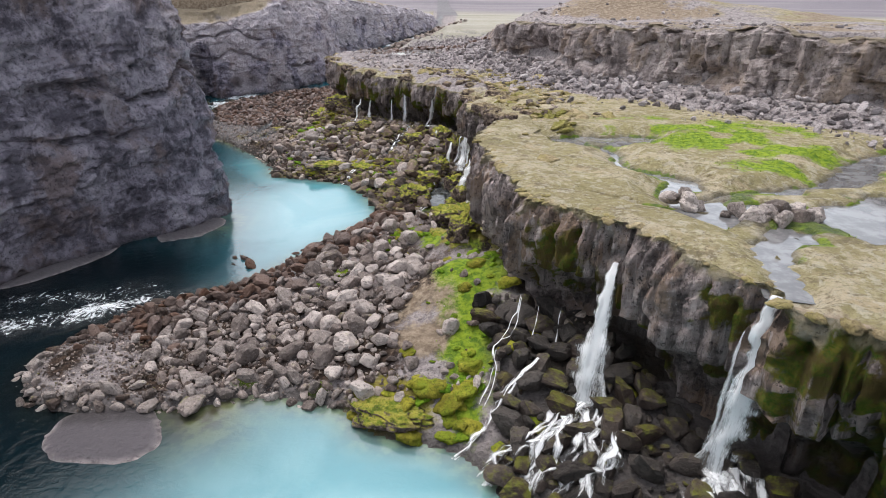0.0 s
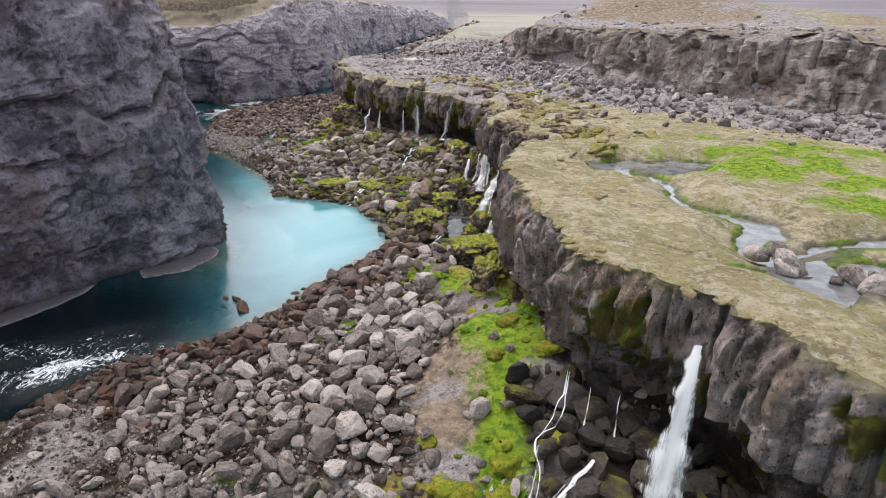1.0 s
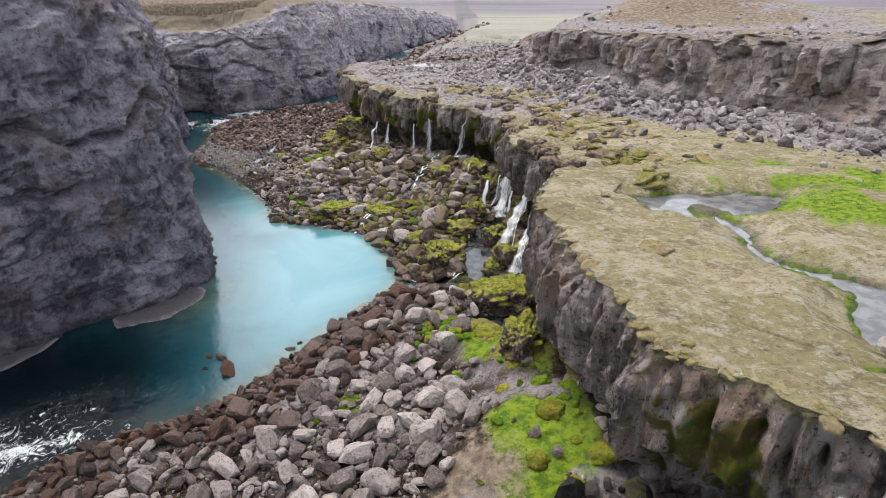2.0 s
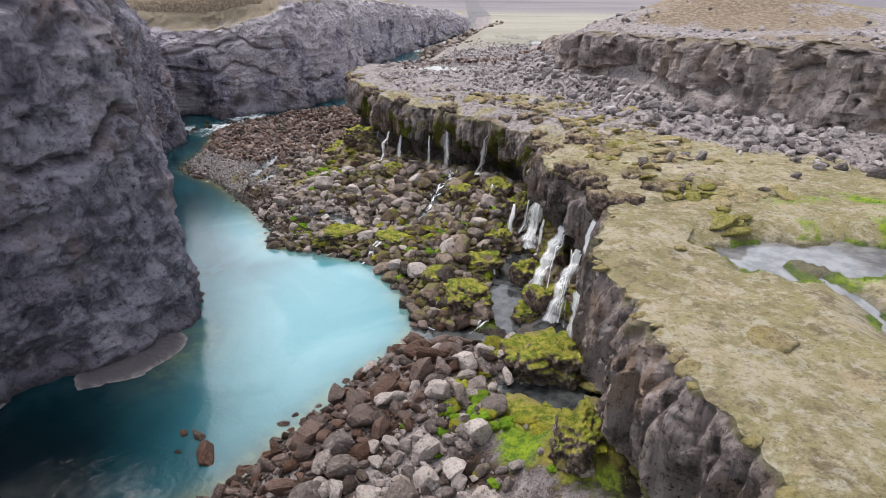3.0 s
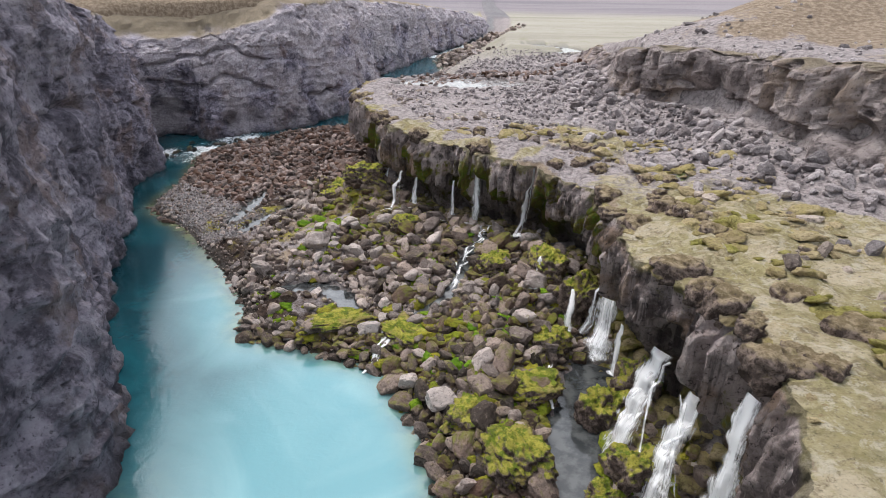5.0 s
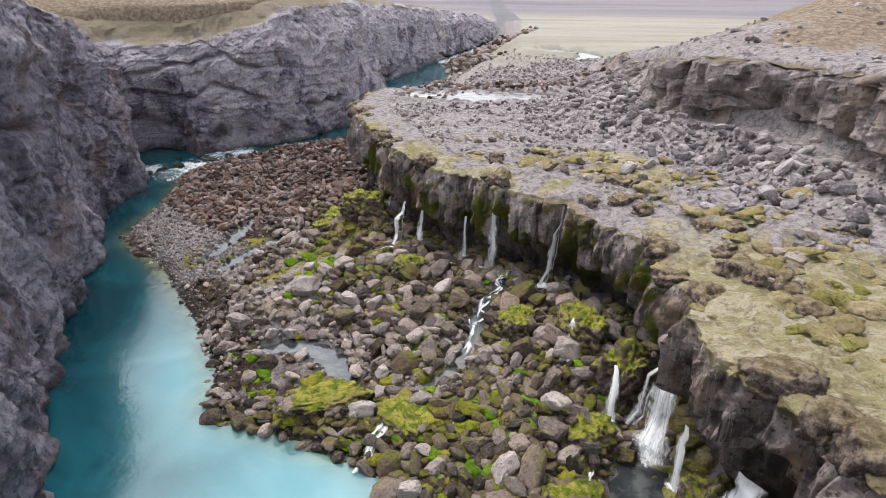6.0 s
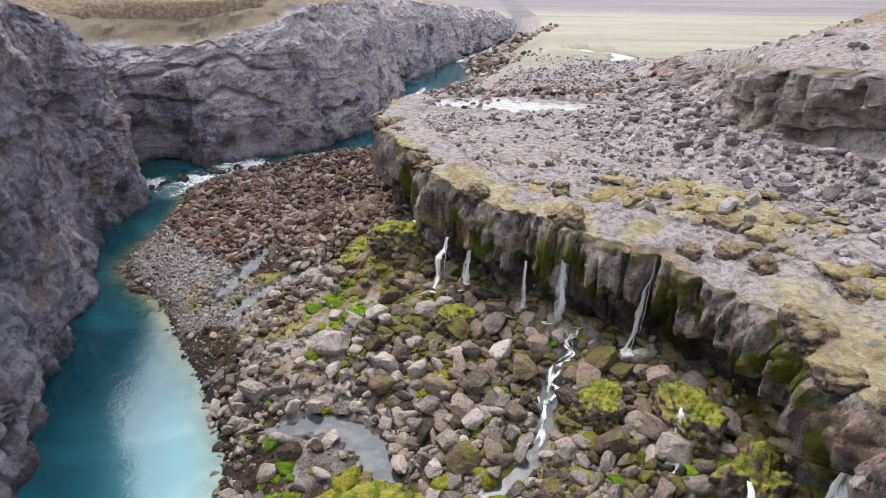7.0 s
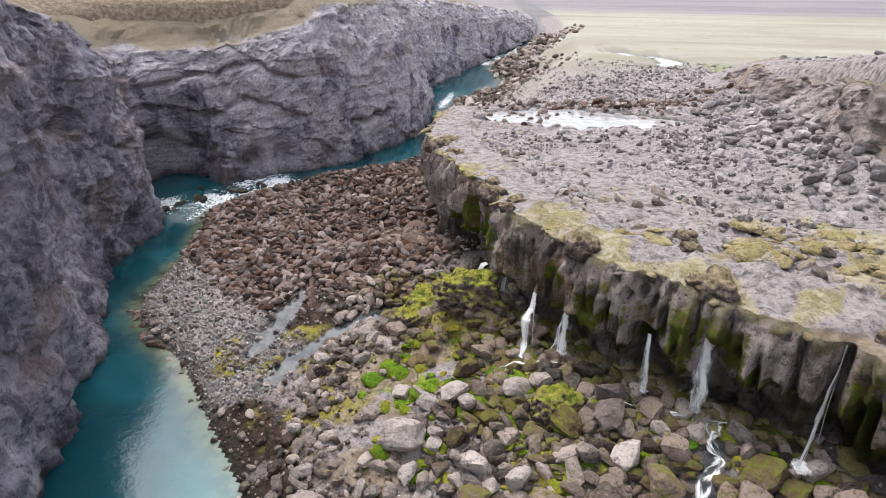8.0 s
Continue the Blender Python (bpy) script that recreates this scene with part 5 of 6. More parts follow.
boulder_things(brown_rows[:15], lambda x, y, rng: "rust", 19)
split_patch("brown_stones", brown_rows[15:], "rust", STONES_FLAT, "red-brown broken stones covering the river flat", 30, "red-brown broken stone on the river flat", "stones of the river flat")
patch("shore_stones", scatter(4, 9000, (-38, -17, 66, 104), shore_chance, (0.12, 0.5, 2.0), 0.4), STONES_FALL, "small dark stones on the wet river bank")
patch("pale_gravel", scatter(5, 12000, (-39, -21, 80, 98), gravel_chance, (0.10, 0.32, 2.0), 0.36), STONES_PALE, "pale grey gravel bar beside the river")
patch("spit_gravel", scatter(6, 7000, (-23, -4, 24, 35), spit_chance, (0.07, 0.3, 2.6), 0.4), STONES_FALL, "fine grey gravel on the river spit")
scree_rows = scatter(7, 30000, (2, 62, 34, 112), talus_chance, (0.16, 1.05, 2.4), 0.32)
boulder_things(scree_rows[:25], lambda x, y, rng: "pale", 17)
patch("scree", scree_rows[25:], STONES_UPPER, "grey scree blocks below the upper cliff", seed=3)
terrace_rows = scatter(8, 44000, (-19, 20, 74, 152), flat_chance, (0.1, 0.55, 2.6), 0.33)
boulder_things(terrace_rows[:15], lambda x, y, rng: "pale", 18)
split_patch("terrace_stones", terrace_rows[15:], "pale", STONES_UPPER, "grey stones strewn on the gravel terrace", 20, "pale grey stone on the gravel terrace", "stones of the terrace", seed=4)
patch("bank_stones", scatter(14, 9000, (-24, 14, 134, 236), bank_chance, (0.35, 1.7, 2.2), 0.34), STONES_FALL, "brown-grey rubble along the upper river", seed=11)
patch("pool_stones", scatter(15, 3600, (-14, 12, 104, 118), rust_chance, (0.2, 0.9, 2.0), 0.33), STONES_FLAT, "rusty stones along the shore of the gravel pool", seed=12)
patch("plateau_stones", scatter(13, 7000, (6, 60, 40, 135), plateau_chance, (0.2, 0.9, 2.4), 0.36), STONES_UPPER, "broken grey rock along the upper plateau edge", sink=0.02, seed=7)
patch("rim_stones", scatter(9, 10500, (-19, 16, 28, 112), rim_chance, (0.18, 0.9, 1.9), 0.33), STONES_RIM, "lichen-grown stones along the cliff rim", sink=0.0, seed=5)
cascade_rows = scatter(10, 3500, (1, 17, 12, 31), cascade_chance, (0.3, 1.5, 1.5), 0.31)
boulder_things(cascade_rows[:60], lambda x, y, rng: "dark", 16)
if len(cascade_rows) > 60:
    patch("cascade_stones", cascade_rows[60:], STONES_DARK, "small dark wet stones under the waterfalls", sink=0.22, seed=6)

# two piles of blocks standing in the terrace pool
pile_rng = random.Random(9)
for cx, cy, a, b, n in ((12.9, 29.4, 0.9, 0.9, 9), (16.2, 27.2, 2.2, 1.1, 26)):
    for _ in range(n):
        u, w = pile_rng.uniform(0, 6.283), math.sqrt(pile_rng.random())
        x, y, s = cx + a * w * math.cos(u), cy + b * w * math.sin(u), pile_rng.uniform(0.45, 1.15)
        ob = tagged(new("boulder", pile_rng.choice(BLOCKS["grey"])), "grey boulder in a pile standing in the shallow pool", "boulder", "boulders in the pool")
        ob.matrix_basis = pose(x, y, 9.45 + 0.5 * (1 - w) + 0.1 * s, pile_rng.gauss(0, 18), pile_rng.gauss(0, 18), pile_rng.uniform(0, 360)) @ Matrix.Scale(s, 4)


# blocks standing in the lagoon, slabs off the mossy spit and broken slabs below the far corner of the cliff
lone_rng = random.Random(21)
for kind, label, spots in (("brown", "wet dark block standing in the lagoon", ((-13.5, 42.5, 1.2), (-14.9, 42.6, 0.4), (-10.6, 44.7, 0.55), (-10.2, 45.4, 0.4), (-14.3, 43.7, 0.8), (-15.1, 43.8, 0.5))),
                           ("grey", "pale flat slab in the shallows off the spit", ((-17.8, 67.6, 0.95), (-17.1, 67.8, 0.75), (-15.5, 66.8, 0.8), (-14.7, 66.4, 0.6), (-18.3, 71.7, 0.9), (-16.4, 67.9, 0.6))),
                           ("rust", "broken red-grey slab at the cliff's corner", ((-18.6, 107.2, 1.9), (-18.3, 103.6, 1.8), (-17.8, 100.6, 1.5), (-17.4, 97.4, 1.9), (-19.6, 101.2, 1.5), (-19.0, 99.2, 1.3)))):
    for x, y, size in spots:
        ob = tagged(new("boulder", lone_rng.choice(BLOCKS[kind])), label, "boulder", kind + " boulders")
        ob.matrix_basis = pose(x, y, max(float(level_at(x, y)), river_level(y) - 0.1) + 0.12 * size, lone_rng.gauss(0, 8), lone_rng.gauss(0, 8), lone_rng.uniform(0, 360)) @ Matrix.Diagonal((size * 1.15, size, size * (0.8 if kind == "brown" else 0.5), 1))


# dark rocks that break the rapids at the bend
for _ in range(16):
    u, w = lone_rng.random(), lone_rng.gauss(0, 0.9)
    x, y, size = -43.2 + 8.6 * u - 0.6 * w, 107.6 + 6.6 * u + 0.8 * w, lone_rng.uniform(0.4, 1.0)
    ob = tagged(new("boulder", lone_rng.choice(BLOCKS["dark"])), "dark wet rock breaking the white rapids", "boulder", "rocks in the rapids")
    ob.matrix_basis = pose(x, y, river_level(y) + 0.05, lone_rng.gauss(0, 10), lone_rng.gauss(0, 10), lone_rng.uniform(0, 360)) @ Matrix.Diagonal((size * 1.2, size, size * 0.7, 1))


# ---- soft hummocks of moss and turf ----
SOFT = []
for k in range(6):
    bm = bmesh.new()
    bmesh.ops.create_icosphere(bm, subdivisions=3, radius=0.5)
    for v in bm.verts:
        shift, d = Vector((k * 7, 0, 0)), v.co.copy()
        v.co *= 1 + 0.42 * noise.noise(d * 3.0 + shift) + 0.3 * abs(noise.noise(d * 7 + shift)) + 0.25 * noise.noise(d * 15 + shift)
        v.co.z *= 0.5
    under = [v for v in bm.verts if v.co.z < -0.14]
    bmesh.ops.delete(bm, geom=under, context="VERTS")
    bm.verts.index_update()
    SOFT.append((np.array([v.co[:] for v in bm.verts]), np.array([[v.index for v in f.verts] for f in bm.faces])))
    bm.free()


def hummocks(name, rows, material, label, seed, rim=False):
    rng = random.Random(seed)
    base, verts, faces, n = level_at(rows[:, 0], rows[:, 1]), [], [], 0
    if rim:
        k = nearest(rows[:, 0], rows[:, 1], np.stack([rim_x[:, -1], rim_y[:, -1]], 1))
        base = rim_z[k, -1] - 0.03
    for (x, y, s), z in zip(rows, base):
        v, f = rng.choice(SOFT)
        verts.append((v * (s * rng.uniform(0.9, 1.4), s * rng.uniform(0.8, 1.2), s * rng.uniform(0.6, 1.1))) @ turn_matrix(rng, 0.22).T + (x, y, z - 0.02 * s))
        faces.append(f + n)
        n += len(v)
    tagged(new(name, mesh_of(name, np.vstack(verts), np.vstack(faces), material)), label, "moss", kind="stuff")


def tuft_material(name, a, b, c, d):
    s = Shader(name)
    n = s.noise(2.5, 6, 0.7)
    wide = s.noise(0.6, 4, 0.6)
    col = s.mix(s.ramp(s.math("ADD", s.math("MULTIPLY", s.random(True), 0.25), s.math("MULTIPLY", n, 0.9)), 0.36, 0.78), a, b)
    col = s.mix(s.ramp(wide, 0.42, 0.62, 0, 0.7), col, d)
    col = s.mix(s.ramp(s.noise(7, 6, 0.75), 0.47, 0.66, 0, 0.75), col, c)
    return s.done(col, 0.95, s.bump(s.noise(9, 6, 0.75), 1.0, 0.14), 0.15)


TURF_LUMP = tuft_material("lichen_turf", (0.26, 0.20, 0.11), (0.46, 0.375, 0.23), (0.12, 0.09, 0.05), (0.31, 0.265, 0.09))
MOSS_LUMP = tuft_material("yellow_green_moss", (0.17, 0.15, 0.02), (0.40, 0.37, 0.045), (0.06, 0.07, 0.012), (0.16, 0.24, 0.016))


def floor_moss_chance(x, y):
    de, db, du = dist_pack(x, y)
    z = spot(x, y, 2.6, 48.6, 2.4, 2.4) + spot(x, y, 1.4, 42.6, 2.6, 2.2) + spot(x, y, -2.0, 24.3, 3.4, 1.4) + spot(x, y, 1.4, 25.4, 1.6, 2.6) + spot(x, y, -12, 67.6, 2.6, 1.4) + spot(x, y, 2.8, 57.5, 1.6, 3) + spot(x, y, -1.2, 57.5, 2.2, 3.5) + spot(x, y, -6.8, 66, 3, 2)
    return (de < 0.5) * (db > 0) * np.clip(z, 0, 1) * (stream_gap(x, y, True) > 0.15)


def rim_turf_chance(x, y):
    de, db, du = dist_pack(x, y)
    n = fbm(x / 2.5, y / 2.5, 0, 231)
    return (de > -0.3) * (de < np.where(y > 51, 10, 3.2)) * (y > 36) * (y < 84) * np.clip(np.where(y > 51, 0.35, 0.3) + 1.2 * n + 0.4 * np.exp(-(de / 2.5) ** 2), 0, 1) * (stream_gap(x, y, False) > 0.2)


def cascade_moss_chance(x, y):
    de, db, du = dist_pack(x, y)
    return (de < 0.8) * (de > -7) * (y > 14) * (y < 82) * (db > 0.3) * np.clip(0.2 + 1.4 * fbm(x / 2, y / 2, 0, 233), 0, 1) * (stream_gap(x, y, True) > 0.1) * 0.5


def jumble_moss_chance(x, y):
    de, db, du = dist_pack(x, y)
    n = fbm(x / 2.4, y / 2.4, 0, 235)
    return (de < 0.3) * (db > 0.4) * (y > 53) * (y < 84) * (x > -17) * np.clip(0.1 + 1.5 * n + 0.35 * step(-9, -3, de), 0, 1) * (stream_gap(x, y, True) > 0.05)


def green_lump_chance(x, y):
    de, db, du = dist_pack(x, y)
    n = fbm(x / 2.4, y / 2.4, 0, 236)
    damp = spot(x, y, -5.5, 65.5, 4, 3) + 0.35 * spot(x, y, 2.6, 30.5, 2.0, 7) + 0.5 * spot(x, y, 0.4, 43.5, 3.2, 2) + spot(x, y, -14.5, 80.5, 3, 1) + spot(x, y, -6, 37.4, 1.2, 0.9) + 0.13 * (y > 53)
    return (de < 0.3) * (db > 0.3) * (y < 84) * (x > -18) * np.clip(damp * (0.5 + 1.5 * n), 0, 1) * (stream_gap(x, y, True) > 0.05)


GREEN_LUMP = tuft_material("fresh_green_moss", (0.07, 0.16, 0.008), (0.20, 0.33, 0.02), (0.03, 0.07, 0.006), (0.16, 0.20, 0.014))
BROWN_LUMP = tuft_material("ochre_grass_lumps", (0.13, 0.09, 0.045), (0.27, 0.21, 0.12), (0.05, 0.036, 0.02), (0.19, 0.165, 0.04))
hummocks("jumble_moss", scatter(24, 900, (-17, 6, 53, 84), jumble_moss_chance, (0.3, 0.85, 1.6), 0.30), MOSS_LUMP, "yellow-green moss between the fallen rocks", 24)
hummocks("ochre_turf", scatter(26, 500, (-17, 6, 53, 84), jumble_moss_chance, (0.35, 1.1, 1.6), 0.36), BROWN_LUMP, "ochre grass lumps between the fallen rocks", 26)
hummocks("green_moss", scatter(25, 9000, (-18, 7, 22, 84), green_lump_chance, (0.3, 0.95, 1.8), 0.30), GREEN_LUMP, "fresh green moss and herbs on wet ground", 25)
hummocks("moss_cushions", scatter(21, 1800, (-16, 7, 22, 70), floor_moss_chance, (0.5, 1.5, 1.4), 0.28), MOSS_LUMP, "yellow-green moss cushions by the cascades", 21)
hummocks("cliff_foot_moss", scatter(22, 1800, (-12, 16, 14, 82), cascade_moss_chance, (0.4, 1.3, 1.6), 0.38), MOSS_LUMP, "damp green moss below the cliff", 22)
def edge_turf_chance(x, y):
    de, db, du = dist_pack(x, y)
    return (de > -0.5) * (de < 0.7) * (y > 14) * (y < 112) * np.clip(0.5 + 1.3 * fbm(x / 2, y / 2, 0, 237), 0, 1) * (stream_gap(x, y, False) > 0.2)


hummocks("edge_turf", scatter(27, 9000, (-19, 17, 14, 112), edge_turf_chance, (0.25, 0.75, 1.7), 0.34), TURF_LUMP, "ragged turf hanging over the cliff edge", 27, rim=True)
hummocks("turf_hummocks", scatter(23, 5200, (-10, 16, 36, 86), rim_turf_chance, (0.35, 1.25, 1.5), 0.32), TURF_LUMP, "tan lichen and turf hummocks along the rim", 23)


def olive_chance(x, y):
    de, db, du = dist_pack(x, y)
    return (de > -0.2) * (de < 6) * (y > 36) * (y < 69) * np.clip(np.where(y > 51, 0.45, 0.15) + 1.6 * fbm(x / 2.2, y / 2.2, 0, 239) + 0.5 * np.exp(-(de / 1.2) ** 2) - 0.08 * de, 0, 1) * (stream_gap(x, y, False) > 0.15)


OLIVE_LUMP = tuft_material("olive_turf", (0.17, 0.14, 0.045), (0.36, 0.32, 0.12), (0.08, 0.064, 0.024), (0.24, 0.23, 0.05))
hummocks("olive_cushions", scatter(28, 3400, (3, 14, 36, 69), olive_chance, (0.3, 1.15, 1.7), 0.33), OLIVE_LUMP, "olive moss cushions along the cliff rim", 28)


# ---- grass tufts ----
def tufts(name, rows, material, label, blades, seed):
    rng = np.random.default_rng(seed)
    n = len(rows)
    base = level_at(rows[:, 0], rows[:, 1])
    ang = rng.uniform(0, 6.283, (n, blades))
    lean, wide = rng.uniform(0.25, 0.8, (n, blades)), 0.16 * rows[:, 2][:, None]
    h = rows[:, 2][:, None] * rng.uniform(0.6, 1.1, (n, blades))
    x, y, z = rows[:, 0][:, None] + 0 * ang, rows[:, 1][:, None] + 0 * ang, base[:, None] + 0 * ang
    c, s = np.cos(ang), np.sin(ang)
    a = np.stack([x - s * wide, y + c * wide, z - 0.02], -1)
    b = np.stack([x + s * wide, y - c * wide, z - 0.02], -1)
    t = np.stack([x + c * lean * h, y + s * lean * h, z + h], -1)
    v = np.stack([a, b, t], 2).reshape(-1, 3)
    tagged(new(name, mesh_of(name, v, np.arange(len(v)).reshape(-1, 3), material, smooth=False)), label, "grass", kind="stuff")


def tuft_rows(seed, count, box, key, low, sizes):
    rng = np.random.default_rng(seed)
    x, y = rng.uniform(box[0], box[1], count), rng.uniform(box[2], box[3], count)
    z, de, dw, du, db, wet = ground_level(x, y)
    m = dict(cover_masks(x, y, z, de, dw, du, db, wet))
    value = m[key] * (1 if key == "green" else (m["green"] < 0.3) * (m["soil"] < 0.5)) + 0.25 * (rng.random(count) - 0.5)
    keep = (value > low) & (wet > 0.05)
    return np.stack([x, y, rng.uniform(*sizes, count)], 1)[keep]


tufts("green_grass", tuft_rows(31, 15000, (-18, 34, 22, 86), "green", 0.5, (0.05, 0.13)), TUFT_GREEN, "bright green grass and herbs on damp ground", 7, 31)


# ---- large moss-grown blocks by the cascades ----
def mossy_rock_material(name, low, high, aged, dark, need):
    s = Shader(name)
    wide, mid_n, fine = s.noise(0.55, 5, 0.6), s.noise(2.2, 7, 0.7), s.noise(8, 7, 0.75)
    rock = s.mix(s.ramp(mid_n, 0.4, 0.62), (0.085, 0.06, 0.05), (0.36, 0.275, 0.23))
    rock = s.mix(s.ramp(fine, 0.5, 0.62, 0, 0.7), rock, (0.03, 0.022, 0.018))
    moss = s.mix(s.ramp(mid_n, 0.40, 0.58), low, high)
    moss = s.mix(s.ramp(wide, 0.52, 0.66, 0, 0.8), moss, aged)
    moss = s.mix(s.ramp(fine, 0.5, 0.68, 0, 0.7), moss, dark)
    cover = s.math("ADD", s.math("MULTIPLY", s.up(), 0.45), s.math("ADD", s.math("MULTIPLY", wide, 0.9), s.math("MULTIPLY", fine, 0.5)))
    col = s.mix(s.ramp(cover, need, need + 0.2), rock, moss)
    return s.done(col, 0.9, s.bump(fine, 1.0, 0.12, s.bump(mid_n, 1.0, 0.35)), 0.25)


MOSSY_ROCK = mossy_rock_material("moss_covered_rock", (0.15, 0.21, 0.015), (0.45, 0.41, 0.07), (0.33, 0.25, 0.11), (0.07, 0.08, 0.014), 0.86)
RIM_ROCK = mossy_rock_material("lichen_covered_rock", (0.22, 0.168, 0.09), (0.40, 0.315, 0.205), (0.21, 0.18, 0.05), (0.10, 0.072, 0.045), 0.88)


def grown_rock(name, label, group, material, x, y, z, a, b, h, turn, seed, fineness=5):
    bm = bmesh.new()
    bmesh.ops.create_icosphere(bm, subdivisions=fineness, radius=1.0)
    shift = Vector((seed * 5.3, 0, 0))
    for v in bm.verts:
        d = v.co.copy()
        k = max(abs(d.x), abs(d.y), abs(d.z)) ** -0.45
        v.co *= k * (0.9 + 0.38 * noise.noise(d * 1.5 + shift) + 0.24 * abs(noise.noise(d * 3.5 + shift)) + 0.13 * noise.noise(d * 8 + shift) + 0.06 * noise.noise(d * 19 + shift))
        v.co.x, v.co.y, v.co.z = v.co.x * a, v.co.y * b, v.co.z * h
    me = bpy.data.meshes.new(name)
    bm.to_mesh(me)
    bm.free()
    me.polygons.foreach_set("use_smooth", np.ones(len(me.polygons), bool))
    me.materials.append(material)
    ob = tagged(new(name, me), label, "rock", group)
    ob.matrix_basis = pose(x, y, z, 0, 0, turn)


for k, (x, y, a, b, h, turn) in enumerate(((2.3, 48.2, 2.0, 1.5, 0.9, 30), (3.2, 47.6, 1.3, 1.2, 1.1, 80), (2.3, 39.2, 1.3, 0.9, 1.0, 70), (1.4, 43.0, 2.2, 1.1, 0.45, 160), (3.3, 55.4, 1.2, 1.0, 1.2, 20), (2.6, 59.4, 1.3, 1.1, 1.5, 50),
                                           (2.0, 54.6, 0.9, 0.7, 0.7, 10), (-1.7, 56.2, 1.8, 1.3, 0.9, 120), (-0.7, 60.6, 1.6, 1.2, 0.8, 15), (-3.6, 58.6, 1.3, 1.0, 0.7, 60), (0.6, 64.6, 1.3, 1.0, 1.0, 30), (1.2, 70.6, 1.6, 1.2, 1.4, 100), (2.9, 67.9, 1.4, 1.1, 1.8, 40),
                                           (-13.2, 85.2, 1.7, 1.3, 1.3, 10), (-11.9, 67.4, 2.2, 1.0, 0.45, 20), (-7.4, 66.0, 1.7, 1.2, 0.6, 140), (-2.2, 71.9, 1.3, 1.0, 0.9, 75), (-1.6, 24.4, 1.9, 1.0, 0.5, 160), (4.4, 60.4, 1.1, 0.9, 1.9, 0), (-9.0, 78.4, 1.2, 0.9, 0.8, 30), (-15.0, 87.2, 1.8, 1.4, 1.3, 40), (-16.2, 85.6, 1.2, 0.9, 0.8, 70))):
    grown_rock("mossy_rock", "large brown block overgrown with yellow-green moss", "moss-grown blocks", MOSSY_ROCK, x, y, float(level_at(x, y)) + 0.1 * h, a, b, h, turn, k)

# humps of rock that break through the turf along the rim
rim_rng = random.Random(77)
for k in range(44):
    y = rim_rng.uniform(51, 82) if k % 4 else rim_rng.uniform(82, 104)
    i = int(np.argmin(np.abs(edge[:, 1] - y)))
    inward = rim_rng.uniform(-0.1, 4.2) if k % 2 else rim_rng.uniform(-0.3, 0.8)
    x, y = edge[i, :2] + edge_n[i] * inward
    if stream_gap(np.array([x]), np.array([y]), False)[0] < 1:
        continue
    size = rim_rng.uniform(0.35, 0.9) * (1 if y < 82 else 0.75)
    top = float(terrace_level(np.array([x]), np.array([y]), np.array([max(inward, 0.3)]), np.array([-9.0]))[0])
    grown_rock("rim_rock", "brown basalt hump capped with tan lichen and turf", "rim humps", RIM_ROCK, x, y, top - 0.25 * size, size * rim_rng.uniform(0.9, 1.4), size, size * rim_rng.uniform(0.65, 0.95), rim_rng.uniform(0, 180), 60 + k, 4)


# ---- falling water ----
def sheet_of_water(points, narrow, wide, seed, side, body, wander=0.1, swell=0.2):
    """A frayed sheet that runs along the points and widens from narrow to wide."""
    p = np.array(points, float)
    leg = np.r_[0, np.cumsum(np.linalg.norm(np.diff(p, axis=0), axis=1))]
    n, m = max(12, min(70, int(leg[-1] / 0.1))), 25
    s = np.linspace(0, leg[-1], n)
    line = np.stack([np.interp(s, leg, p[:, c]) for c in range(3)], 1)
    t = s / leg[-1]
    flow = np.gradient(line[:, :2], axis=0)
    flow = flow / np.maximum(np.linalg.norm(flow, axis=1)[:, None], 1e-6)
    if side is None:
        for _ in range(6):
            flow[1:-1] = (flow[:-2] + flow[1:-1] + flow[2:]) / 3
        across = np.stack([-flow[:, 1], flow[:, 0]], 1)
    else:
        across = np.repeat(np.array([side], float), n, 0)
    w = (narrow + (wide - narrow) * t ** 1.2) * (0.95 + 0.2 * vnoise(s / 1.1, seed, 0, 7) + (0.4 * vnoise(s / 0.45, seed, 3, 8) if side is None else 0))
    u = np.linspace(-1, 1, m)
    off = (wander * narrow * 2 * vnoise(s / 0.8, seed * 3.1, 0, 9) * step(0, 0.2, t))[:, None] + u[None, :] * w[:, None] * 0.5 * (1 + 0.35 * vnoise(s[:, None] / 0.35, np.sign(u)[None, :] * 5, seed, 12))
    bulge = (1 - u ** 2)[None, :] * w[:, None] * swell + 0.5 * swell * np.minimum(w, 0.8)[:, None] * vnoise(off * 4, s[:, None] * 1.2, seed, 11)
    X = line[:, 0][:, None] + across[:, 0][:, None] * off + flow[:, 0][:, None] * bulge
    Y = line[:, 1][:, None] + across[:, 1][:, None] * off + flow[:, 1][:, None] * bulge
    Z = line[:, 2][:, None] + bulge * 0.5
    torn = 1 + (0.75 * vnoise(s / 0.55, seed * 1.7, 6, 10) if side is None else 0 * s)
    strength = (1.0 - np.abs(u) ** 1.3)[None, :] * (body * (1.45 - 0.7 * t) * torn)[:, None] - 0.12
    return mesh_of("strand", np.stack([X.ravel(), Y.ravel(), Z.ravel()], 1), grid_faces(n, m), FALLING,
                   attrs=(("body", strength), ("across", off + seed * 3.7), ("along", np.repeat(s[:, None], m, 1))))


